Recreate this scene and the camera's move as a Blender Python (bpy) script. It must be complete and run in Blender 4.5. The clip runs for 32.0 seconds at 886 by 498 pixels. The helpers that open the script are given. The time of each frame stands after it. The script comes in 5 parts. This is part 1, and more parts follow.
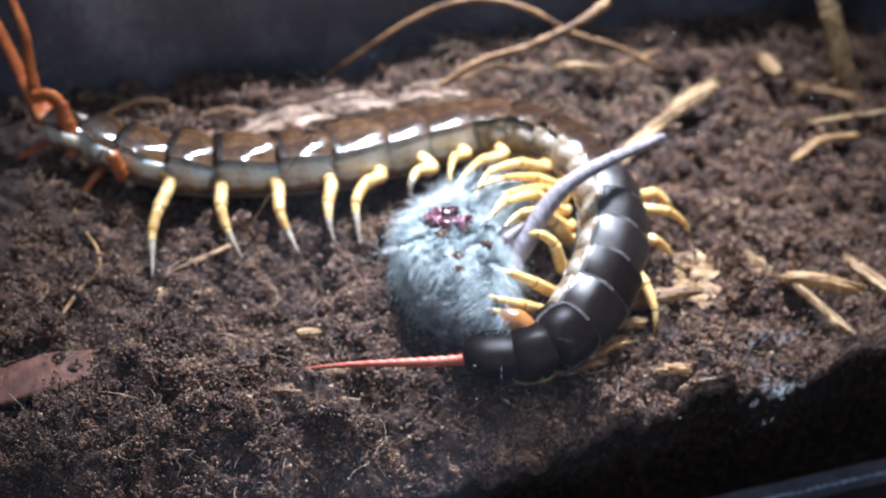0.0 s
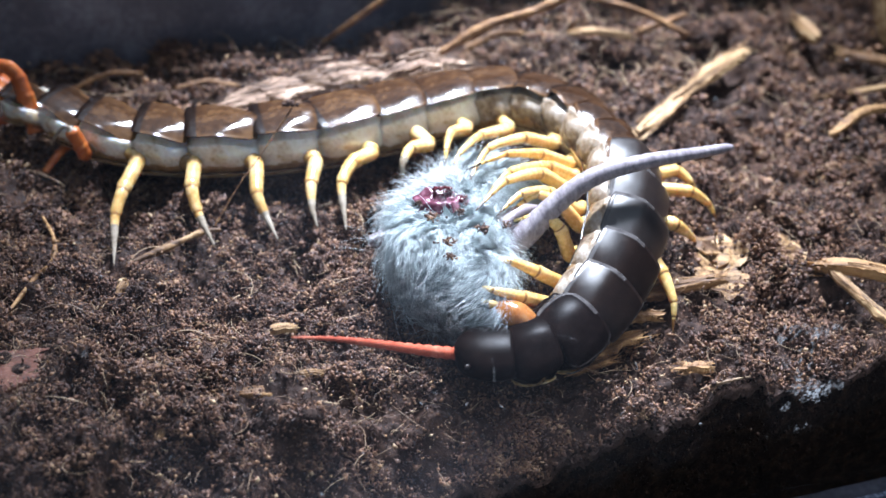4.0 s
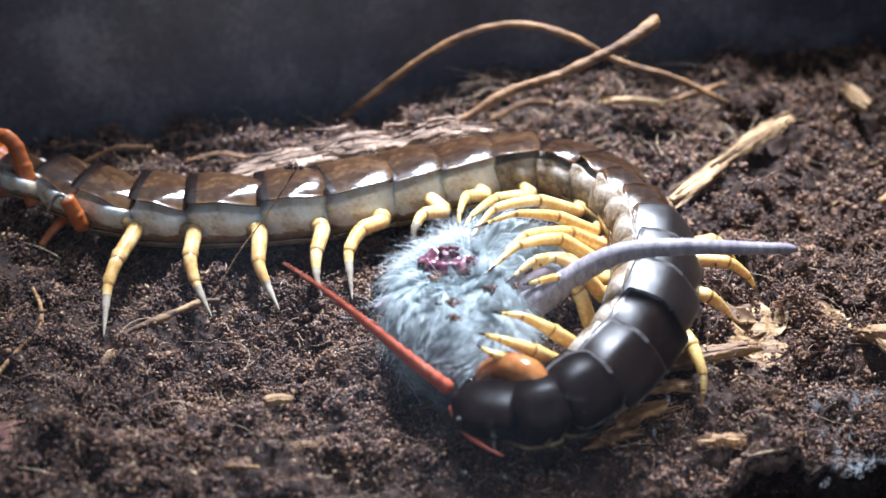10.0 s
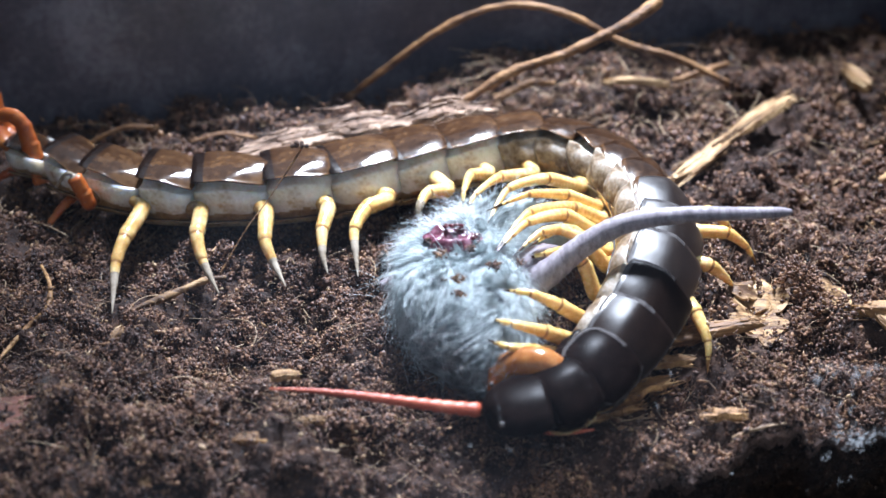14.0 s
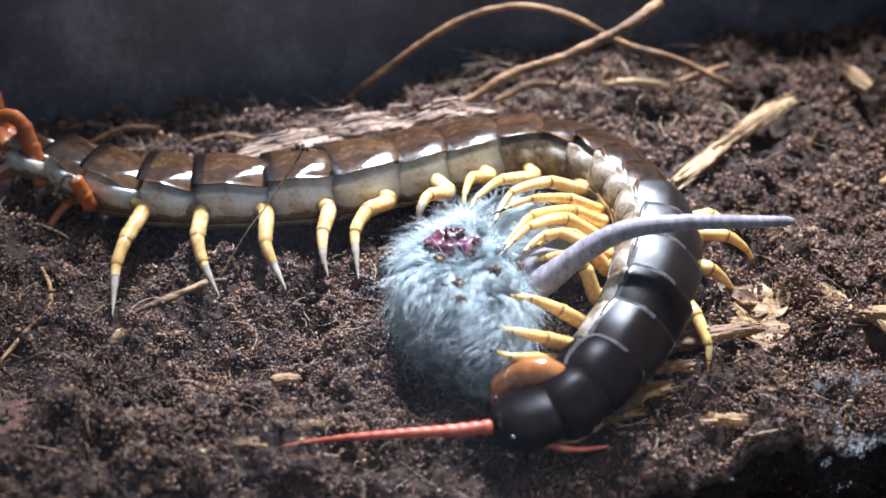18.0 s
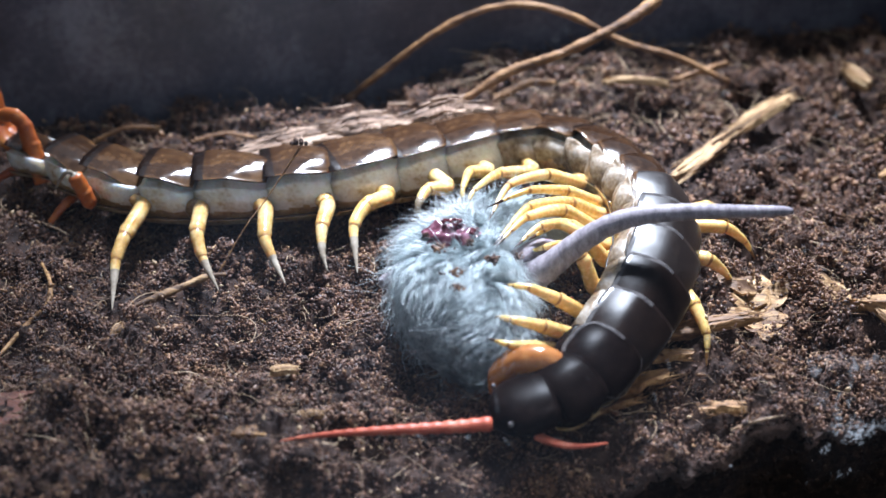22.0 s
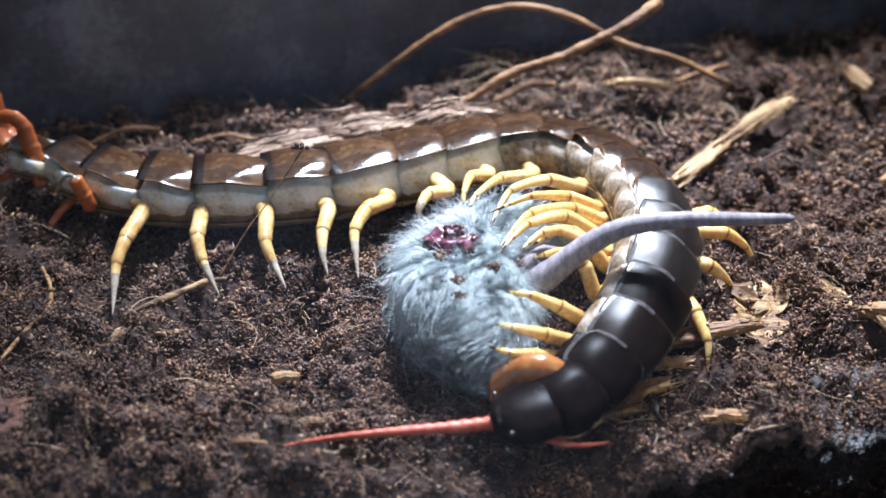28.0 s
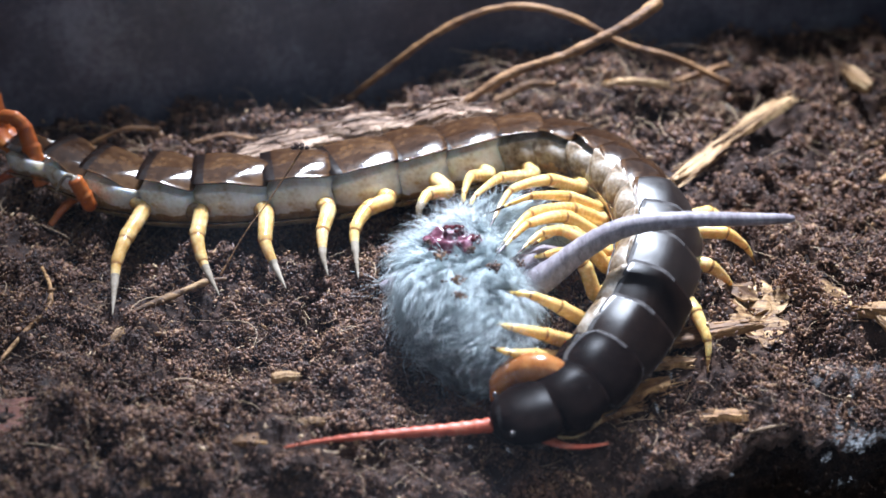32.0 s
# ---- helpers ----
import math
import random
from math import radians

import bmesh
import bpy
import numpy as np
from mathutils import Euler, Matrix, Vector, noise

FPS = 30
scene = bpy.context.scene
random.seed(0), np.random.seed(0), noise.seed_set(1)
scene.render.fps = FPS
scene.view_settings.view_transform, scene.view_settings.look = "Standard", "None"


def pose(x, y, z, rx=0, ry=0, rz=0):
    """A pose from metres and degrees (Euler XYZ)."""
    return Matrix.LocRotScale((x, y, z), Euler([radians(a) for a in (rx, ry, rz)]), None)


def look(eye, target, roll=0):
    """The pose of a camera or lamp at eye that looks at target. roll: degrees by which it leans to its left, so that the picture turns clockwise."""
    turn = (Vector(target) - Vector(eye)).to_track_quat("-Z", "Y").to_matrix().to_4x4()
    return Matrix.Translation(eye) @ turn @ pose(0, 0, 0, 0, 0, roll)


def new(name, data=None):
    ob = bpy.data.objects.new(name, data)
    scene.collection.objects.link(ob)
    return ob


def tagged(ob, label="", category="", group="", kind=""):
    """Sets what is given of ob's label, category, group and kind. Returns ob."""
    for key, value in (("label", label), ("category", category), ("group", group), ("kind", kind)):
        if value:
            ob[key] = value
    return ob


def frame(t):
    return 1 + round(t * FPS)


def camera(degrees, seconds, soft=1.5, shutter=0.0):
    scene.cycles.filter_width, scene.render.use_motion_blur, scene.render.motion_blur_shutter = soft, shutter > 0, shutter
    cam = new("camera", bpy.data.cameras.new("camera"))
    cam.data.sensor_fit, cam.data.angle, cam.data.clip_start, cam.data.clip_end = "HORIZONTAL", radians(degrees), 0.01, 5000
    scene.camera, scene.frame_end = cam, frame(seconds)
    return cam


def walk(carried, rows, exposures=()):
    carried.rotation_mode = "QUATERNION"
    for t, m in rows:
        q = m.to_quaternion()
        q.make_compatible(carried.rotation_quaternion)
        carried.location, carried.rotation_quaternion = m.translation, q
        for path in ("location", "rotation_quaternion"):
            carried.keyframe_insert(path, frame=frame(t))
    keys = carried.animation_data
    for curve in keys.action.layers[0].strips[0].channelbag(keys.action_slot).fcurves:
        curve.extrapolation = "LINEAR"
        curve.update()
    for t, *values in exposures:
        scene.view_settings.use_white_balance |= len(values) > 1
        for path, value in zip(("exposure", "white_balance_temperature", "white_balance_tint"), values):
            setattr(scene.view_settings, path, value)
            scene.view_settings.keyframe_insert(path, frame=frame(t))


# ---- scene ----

# ======== camera ========
cam = camera(28.0, 32.0, soft=1.6)
PATH = [
    (0, (-0.01815, -0.27873, 0.20409), (-0.00833, -0.03367, 0.03131), 4.12),
    (0.5, (-0.01704, -0.27471, 0.20447), (-0.00653, -0.02983, 0.03149), 4.29),
    (1, (-0.01764, -0.27677, 0.20542), (-0.00538, -0.03274, 0.03136), 4.49),
    (1.5, (-0.01824, -0.25429, 0.20456), (-0.00503, -0.01271, 0.02718), 4.98),
    (2, (-0.01804, -0.25725, 0.20463), (-0.00519, -0.01666, 0.02587), 4.83),
    (2.5, (-0.01459, -0.24730, 0.19525), (-0.00685, -0.00763, 0.01497), 4.15),
    (3, (-0.00854, -0.24102, 0.18721), (-0.00574, -0.00132, 0.00684), 3.16),
    (3.5, (-0.00801, -0.25135, 0.18680), (-0.00588, -0.01002, 0.00860), 2.88),
    (5.5, (0.00112, -0.23929, 0.17302), (-0.00511, 0.00685, 0.00162), 1.69),
    (6, (0.00204, -0.24264, 0.17258), (-0.00486, 0.00455, 0.00274), 1.53),
    (6.5, (0.00318, -0.24354, 0.17246), (-0.00544, 0.00800, 0.00920), 1.37),
    (7, (0.00243, -0.24391, 0.17348), (-0.00497, 0.00862, 0.01170), 1.40),
    (7.5, (0.00373, -0.24776, 0.17348), (-0.00520, 0.00625, 0.01410), 1.20),
    (8, (0.00397, -0.25193, 0.17299), (-0.00564, 0.00323, 0.01551), 1.08),
    (8.5, (0.00408, -0.25944, 0.17262), (-0.00600, -0.00358, 0.01631), 0.99),
    (9, (0.00480, -0.25998, 0.17274), (-0.00618, -0.00319, 0.01800), 0.87),
    (9.5, (0.00514, -0.25862, 0.17125), (-0.00742, -0.00081, 0.01835), 0.69),
    (10, (0.00927, -0.23949, 0.16117), (-0.00874, 0.01719, 0.00693), -0.06),
    (10.5, (0.00920, -0.23865, 0.16080), (-0.00910, 0.01742, 0.00557), -0.11),
    (11, (0.00934, -0.24182, 0.16056), (-0.00890, 0.01383, 0.00466), -0.16),
    (11.5, (0.00943, -0.24299, 0.16044), (-0.00895, 0.01272, 0.00465), -0.19),
    (12, (0.00934, -0.24311, 0.16057), (-0.00898, 0.01262, 0.00478), -0.16),
    (13, (0.00917, -0.24301, 0.16092), (-0.00912, 0.01264, 0.00501), -0.19),
    (14, (0.00863, -0.24280, 0.16125), (-0.00923, 0.01278, 0.00518), -0.10),
    (14.5, (0.00838, -0.24195, 0.16260), (-0.00931, 0.01301, 0.00549), 0.03),
    (16.5, (0.00727, -0.24001, 0.16540), (-0.00949, 0.01356, 0.00596), 0.22),
    (17, (0.00697, -0.23934, 0.16631), (-0.00952, 0.01370, 0.00601), 0.32),
    (18, (0.00817, -0.24148, 0.16334), (-0.00935, 0.01309, 0.00559), 0.09),
    (19, (0.00740, -0.24271, 0.16095), (-0.00960, 0.01269, 0.00449), 0.38),
    (20, (0.00805, -0.24219, 0.16216), (-0.00942, 0.01303, 0.00546), 0.03),
    (21, (0.00923, -0.24320, 0.16095), (-0.00925, 0.01264, 0.00537), -0.22),
    (22, (0.01043, -0.24506, 0.15819), (-0.00907, 0.01210, 0.00492), -0.48),
    (23, (0.00916, -0.24295, 0.16127), (-0.00925, 0.01272, 0.00541), -0.18),
    (25, (0.00912, -0.24289, 0.16134), (-0.00925, 0.01274, 0.00541), -0.18),
    (28, (0.00924, -0.24281, 0.16152), (-0.00926, 0.01274, 0.00547), -0.22),
    (32, (0.00907, -0.24278, 0.16155), (-0.00926, 0.01276, 0.00547), -0.21),
]
walk(cam, [(t, look(eye, target, roll)) for t, eye, target, roll in PATH], exposures=[(0, 0.10), (6, 0.15), (9, 0.03), (14, 0.0), (17, -0.03), (20, -0.14), (32, -0.13)])
cam.data.dof.use_dof = True
cam.data.dof.focus_distance = 0.291
cam.data.dof.aperture_fstop = 17.0

# ======== light ========
world = bpy.data.worlds.new("dim_room")
world.use_nodes = True
scene.world = world
wbg = world.node_tree.nodes["Background"]
wbg.inputs["Color"].default_value = (0.64, 0.79, 1.0, 1)
wbg.inputs["Strength"].default_value = 0.42

lamp_data = bpy.data.lights.new("tank_lamp", "SPOT")
lamp_data.shadow_soft_size = 0.042
lamp_data.spot_size = radians(37)
lamp_data.spot_blend = 1.0
lamp_data.energy = 30.5
lamp_data.color = (0.86, 0.96, 1.15)
tank_lamp = new("tank_lamp", lamp_data)
tank_lamp.matrix_world = look((0.008, 0.180, 0.345), (0.005, 0.034, 0.005))
scene.view_settings.exposure = 0.0

CM = 0.01
SLOPE = 0.37                      # the tank stands turned to the view
FRONT, BACK = -4.35, 9.2           # front pane and back wall, where x is 0
TURN = math.degrees(math.atan(SLOPE))
rng = np.random.default_rng(7)


# ======== materials ========
def nodes_of(name):
    m = bpy.data.materials.new(name)
    m.use_nodes = True
    nt = m.node_tree
    return m, nt, nt.nodes["Principled BSDF"]


def put(nt, kind, **values):
    n = nt.nodes.new(kind)
    for k, v in values.items():
        n.inputs[k.replace("_", " ")].default_value = v
    return n


def ramp(nt, fac, stops):
    n = nt.nodes.new("ShaderNodeValToRGB")
    els = n.color_ramp.elements
    while len(els) < len(stops):
        els.new(0.5)
    for e, (p, c) in zip(els, stops):
        e.position, e.color = p, (*c, 1)
    nt.links.new(fac, n.inputs["Fac"])
    return n.outputs["Color"]


def grain(name, stops, scale=400.0, detail=6.0, rough=(0.4, 0.7), bump=0.3, size=0.0004, fine=2500.0, stretch=(1, 1, 1), random=0.0,
          island=0.0, coat=0.0, sub=0.0, spec=0.5, transmit=0.0, deep=0.25):
    """A surface whose colour follows noise at two scales, with relief."""
    m, nt, b = nodes_of(name)
    co = nt.nodes.new("ShaderNodeTexCoord")
    mp = nt.nodes.new("ShaderNodeMapping")
    mp.inputs["Scale"].default_value = stretch
    nt.links.new(co.outputs["Object"], mp.inputs["Vector"])
    big = put(nt, "ShaderNodeTexNoise", Scale=scale, Detail=detail, Roughness=0.62)
    small = put(nt, "ShaderNodeTexNoise", Scale=fine, Detail=3.0)
    for n in (big, small):
        nt.links.new(mp.outputs["Vector"], n.inputs["Vector"])
    mix = nt.nodes.new("ShaderNodeMath")
    mix.operation = "MULTIPLY_ADD"
    nt.links.new(small.outputs["Fac"], mix.inputs[0])
    mix.inputs[1].default_value = 0.35
    nt.links.new(big.outputs["Fac"], mix.inputs[2])
    last = mix.outputs[0]
    shift = -0.175
    for amount, kind, socket in ((random, "ShaderNodeObjectInfo", "Random"), (island, "ShaderNodeNewGeometry", "Random Per Island")):
        if amount:
            src = nt.nodes.new(kind)
            add = nt.nodes.new("ShaderNodeMath")
            add.operation = "MULTIPLY_ADD"
            nt.links.new(src.outputs[socket], add.inputs[0])
            add.inputs[1].default_value = amount
            nt.links.new(last, add.inputs[2])
            last = add.outputs[0]
            shift -= amount / 2
    sub_n = nt.nodes.new("ShaderNodeMath")
    sub_n.inputs[1].default_value = shift
    nt.links.new(last, sub_n.inputs[0])
    nt.links.new(ramp(nt, sub_n.outputs[0], stops), b.inputs["Base Color"])
    rr = nt.nodes.new("ShaderNodeMapRange")
    rr.inputs["To Min"].default_value, rr.inputs["To Max"].default_value = rough
    nt.links.new(small.outputs["Fac"], rr.inputs["Value"])
    nt.links.new(rr.outputs["Result"], b.inputs["Roughness"])
    if bump:
        bp = nt.nodes.new("ShaderNodeBump")
        bp.inputs["Strength"].default_value, bp.inputs["Distance"].default_value = bump, size
        nt.links.new(mix.outputs[0], bp.inputs["Height"])
        nt.links.new(bp.outputs["Normal"], b.inputs["Normal"])
    b.inputs["Coat Weight"].default_value = coat
    b.inputs["Coat Roughness"].default_value = 0.12
    b.inputs["Specular IOR Level"].default_value = spec
    b.inputs["Transmission Weight"].default_value = transmit
    if sub:
        b.inputs["Subsurface Weight"].default_value = sub
        b.inputs["Subsurface Radius"].default_value = (0.004, 0.003, 0.002)
        b.inputs["Subsurface Scale"].default_value = deep
    return m


M_SOIL = grain("soil", [(0.25, (0.010, 0.006, 0.005)), (0.5, (0.038, 0.021, 0.016)), (0.75, (0.11, 0.061, 0.042))], scale=350, fine=3000, rough=(0.6, 0.95), bump=0.9, size=0.0006, spec=0.25)
M_GRANULE = grain("coir_granules", [(0.18, (0.014, 0.0065, 0.0055)), (0.38, (0.066, 0.032, 0.0235)), (0.56, (0.154, 0.075, 0.047)), (0.72, (0.27, 0.138, 0.072)), (0.88, (0.45, 0.29, 0.165))], scale=170, fine=4000, rough=(0.2, 0.75), bump=0.9, size=0.0003, island=0.42)
M_FIBRE = grain("coir_fibre", [(0.2, (0.08, 0.04, 0.02)), (0.5, (0.22, 0.13, 0.07)), (0.8, (0.45, 0.32, 0.2))], scale=500, rough=(0.4, 0.6), island=0.7, bump=0.0)
M_FLECK = grain("husk_fleck", [(0.2, (0.16, 0.075, 0.03)), (0.5, (0.34, 0.19, 0.09)), (0.8, (0.56, 0.40, 0.24))], scale=500, rough=(0.25, 0.6), island=0.8, bump=0.4)
M_FLAKE = grain("cream_bark", [(0.34, (0.10, 0.045, 0.018)), (0.5, (0.40, 0.235, 0.105)), (0.66, (0.64, 0.45, 0.25))], scale=600, fine=3000, stretch=(0.07, 1, 1), rough=(0.5, 0.8), bump=0.6, random=0.25)
M_BLOND = grain("blond_wood", [(0.34, (0.075, 0.033, 0.012)), (0.5, (0.30, 0.165, 0.068)), (0.66, (0.52, 0.345, 0.175))], scale=600, fine=3000, stretch=(0.07, 1, 1), rough=(0.5, 0.8), bump=0.6, random=0.25)
M_BROWN = grain("brown_wood", [(0.34, (0.06, 0.024, 0.009)), (0.5, (0.23, 0.110, 0.040)), (0.66, (0.44, 0.25, 0.10))], scale=600, fine=3000, stretch=(0.09, 1, 1), rough=(0.45, 0.75), bump=0.6, random=0.2)
M_TWIG = grain("dry_twig", [(0.34, (0.05, 0.02, 0.007)), (0.5, (0.185, 0.085, 0.030)), (0.68, (0.36, 0.195, 0.08))], scale=420, fine=2500, stretch=(0.25, 1, 1), rough=(0.5, 0.8), bump=0.8, size=0.0006)
M_BARK = grain("pink_bark", [(0.36, (0.045, 0.022, 0.012)), (0.5, (0.215, 0.130, 0.085)), (0.64, (0.40, 0.28, 0.20))], scale=260, stretch=(0.25, 1, 1), rough=(0.55, 0.85), bump=0.8)
M_RED_BARK = grain("red_bark", [(0.3, (0.05, 0.016, 0.009)), (0.55, (0.145, 0.050, 0.030)), (0.75, (0.24, 0.10, 0.065))], scale=300, rough=(0.6, 0.9), bump=0.6)
M_TERGITE = grain("tergite_brown", [(0.32, (0.018, 0.008, 0.004)), (0.5, (0.045, 0.021, 0.010)), (0.68, (0.110, 0.056, 0.025))], scale=150, fine=900, rough=(0.09, 0.18), bump=0.06, size=0.0002, coat=0.2, sub=0.0, random=0.12)
M_FORE = grain("tergite_dark", [(0.3, (0.009, 0.005, 0.0038)), (0.5, (0.013, 0.007, 0.005)), (0.7, (0.021, 0.0115, 0.008))], scale=130, fine=900, rough=(0.32, 0.44), bump=0.14, size=0.0002, coat=0.12, spec=1.0, random=0.1)
# Dark brown neck plates, their gloss cut to imitate the shade over them.
M_NECK = grain("tergite_neck", [(0.3, (0.006, 0.0034, 0.0028)), (0.5, (0.010, 0.0055, 0.0042)), (0.7, (0.017, 0.0095, 0.007))], scale=150, fine=900, rough=(0.25, 0.37), bump=0.13, size=0.0002, spec=0.12)
M_PLEURA = grain("flank_skin", [(0.32, (0.50, 0.35, 0.20)), (0.48, (0.74, 0.65, 0.55)), (0.66, (0.88, 0.83, 0.77))], scale=210, fine=1500, rough=(0.2, 0.4), bump=0.5, size=0.0007, coat=0.12, spec=0.35, sub=0.85, deep=1.0)
# Head is black itself; the shade on it is imitated by cutting gloss.
M_HEAD = grain("head_black", [(0.3, (0.003, 0.0016, 0.0013)), (0.5, (0.006, 0.0035, 0.003)), (0.7, (0.012, 0.007, 0.006))], scale=160, fine=900, rough=(0.26, 0.38), bump=0.12, size=0.0002, spec=0.03)
# Darkened soil for the face at the pane: its shade is painted in.
M_SOIL_SHADED = grain("soil_shaded", [(0.2, (0.003, 0.002, 0.0015)), (0.5, (0.008, 0.0045, 0.0033)), (0.8, (0.035, 0.019, 0.012))], scale=600, fine=3000, rough=(0.5, 0.8), bump=0.8, size=0.0004, island=0.5, spec=0.06)
M_AMBER = grain("plate_rim_amber", [(0.3, (0.03, 0.012, 0.005)), (0.5, (0.075, 0.034, 0.013)), (0.7, (0.17, 0.085, 0.032))], scale=200, fine=900, rough=(0.12, 0.22), bump=0.05, coat=0.5)
# Pale edge of the fore plates: rim sheen put into the colour.
M_EDGE_SHEEN = grain("plate_edge_sheen", [(0.3, (0.03, 0.026, 0.026)), (0.7, (0.10, 0.092, 0.09))], scale=200, fine=900, rough=(0.15, 0.3), bump=0.05)
# Near-black strip: the shade in the gap between plates, painted on.
M_GAP_SHADE = grain("plate_gap_shade", [(0.3, (0.006, 0.003, 0.002)), (0.7, (0.016, 0.008, 0.005))], scale=200, fine=900, rough=(0.15, 0.3), bump=0.05)
M_BELLY = grain("belly_plate", [(0.3, (0.24, 0.13, 0.05)), (0.5, (0.44, 0.28, 0.13)), (0.7, (0.58, 0.43, 0.26))], scale=260, fine=1500, rough=(0.2, 0.4), bump=0.2, size=0.0004, coat=0.2, sub=0.8, deep=1.0)
M_SOCKET = grain("socket_brown", [(0.3, (0.10, 0.055, 0.022)), (0.7, (0.27, 0.165, 0.075))], scale=400, rough=(0.2, 0.35), bump=0.1, coat=0.4)
M_JOINT = grain("leg_joint_brown", [(0.3, (0.20, 0.085, 0.022)), (0.7, (0.36, 0.18, 0.055))], scale=400, rough=(0.25, 0.4), bump=0.05)
M_DARK_CLAW = grain("dark_claw", [(0.3, (0.02, 0.008, 0.004)), (0.7, (0.08, 0.03, 0.012))], scale=400, rough=(0.15, 0.3), bump=0.05)
M_MEMBRANE = grain("fold_membrane", [(0.34, (0.12, 0.075, 0.04)), (0.47, (0.26, 0.20, 0.145)), (0.64, (0.42, 0.37, 0.32))], scale=230, fine=1500, rough=(0.26, 0.46), bump=0.6, size=0.0006, coat=0.05, spec=0.35, sub=0.4, deep=0.5)
M_LEG = grain("leg_yellow", [(0.25, (0.55, 0.32, 0.09)), (0.5, (0.74, 0.50, 0.19)), (0.75, (0.84, 0.66, 0.36))], scale=200, fine=1500, rough=(0.18, 0.34), bump=0.08, size=0.0002, coat=0.3, sub=0.6, deep=0.5, random=0.12)
M_LEG_AMBER = grain("leg_amber", [(0.28, (0.36, 0.19, 0.055)), (0.5, (0.58, 0.36, 0.13)), (0.72, (0.74, 0.56, 0.29))], scale=260, fine=1500, rough=(0.16, 0.3), bump=0.1, size=0.0002, coat=0.35, sub=0.6, deep=0.5, random=0.12)
M_CLAW = grain("leg_tip_grey", [(0.3, (0.20, 0.15, 0.10)), (0.6, (0.40, 0.34, 0.27))], scale=300, rough=(0.1, 0.2), bump=0.05, coat=0.6)
M_ORANGE = grain("leg_orange", [(0.3, (0.30, 0.055, 0.010)), (0.5, (0.46, 0.105, 0.020)), (0.75, (0.60, 0.20, 0.045))], scale=200, fine=1200, rough=(0.32, 0.5), bump=0.08, size=0.0002, coat=0.15, sub=0.2, random=0.1)
M_ANTENNA = grain("antenna_red", [(0.3, (0.34, 0.055, 0.028)), (0.5, (0.52, 0.10, 0.05)), (0.75, (0.62, 0.2, 0.12))], scale=300, rough=(0.3, 0.5), bump=0.1, size=0.0002)
M_FANG = grain("fang_amber", [(0.3, (0.17, 0.050, 0.012)), (0.5, (0.33, 0.115, 0.028)), (0.75, (0.48, 0.21, 0.065))], scale=250, rough=(0.12, 0.22), bump=0.03, coat=0.6, sub=0.3)
M_SKIN = grain("mouse_skin", [(0.3, (0.13, 0.145, 0.15)), (0.6, (0.26, 0.28, 0.29))], scale=300, rough=(0.6, 0.8), bump=0.4)
M_FUR = grain("mouse_fur", [(0.1, (0.24, 0.30, 0.31)), (0.45, (0.56, 0.645, 0.665)), (0.85, (0.86, 0.91, 0.92))], scale=120, fine=900, rough=(0.4, 0.55), bump=0.0, island=0.6)
# Lit and shaded copies of the fur: light and shade put into colour.
M_FUR_LIT = grain("mouse_fur_lit", [(0.1, (0.52, 0.55, 0.56)), (0.45, (0.78, 0.81, 0.82)), (0.85, (0.90, 0.92, 0.92))], scale=120, fine=900, rough=(0.4, 0.55), bump=0.0, island=0.6)
M_FUR_SHADED = grain("mouse_fur_shaded", [(0.1, (0.035, 0.045, 0.052)), (0.45, (0.11, 0.135, 0.15)), (0.85, (0.26, 0.30, 0.315))], scale=120, fine=900, rough=(0.4, 0.55), bump=0.0, island=0.75)
M_TAIL = grain("mouse_tail_skin", [(0.3, (0.15, 0.128, 0.145)), (0.5, (0.27, 0.235, 0.26)), (0.7, (0.40, 0.36, 0.385))], scale=600, fine=3500, stretch=(1.6, 0.8, 0.8), rough=(0.45, 0.65), bump=0.6, size=0.0002)
M_PINK = grain("mouse_foot_skin", [(0.3, (0.19, 0.16, 0.18)), (0.6, (0.34, 0.29, 0.32))], scale=500, rough=(0.4, 0.6), bump=0.4, sub=0.2)
M_WOUND = grain("raw_flesh", [(0.34, (0.05, 0.008, 0.016)), (0.50, (0.15, 0.045, 0.070)), (0.68, (0.42, 0.22, 0.28))], scale=230, fine=1200, rough=(0.16, 0.3), bump=0.3, size=0.0005, coat=0.25)
M_CLOT = grain("blood_clot", [(0.3, (0.030, 0.004, 0.006)), (0.6, (0.11, 0.014, 0.022))], scale=500, rough=(0.06, 0.15), bump=0.2, coat=0.6)
M_WALL = grain("tank_plastic", [(0.3, (0.035, 0.036, 0.052)), (0.5, (0.07, 0.07, 0.095)), (0.7, (0.16, 0.16, 0.195))], scale=45, fine=700, rough=(0.3, 0.5), bump=0.15, size=0.0004)
M_RIM_SHINE = grain("rim_shine", [(0.4, (0.03, 0.035, 0.05)), (0.6, (0.4, 0.46, 0.6))], scale=300, fine=1500, rough=(0.2, 0.4), bump=0.4)
M_TABLE = grain("dark_table", [(0.3, (0.008, 0.007, 0.007)), (0.7, (0.02, 0.018, 0.018))], scale=40, rough=(0.3, 0.5), bump=0.1)


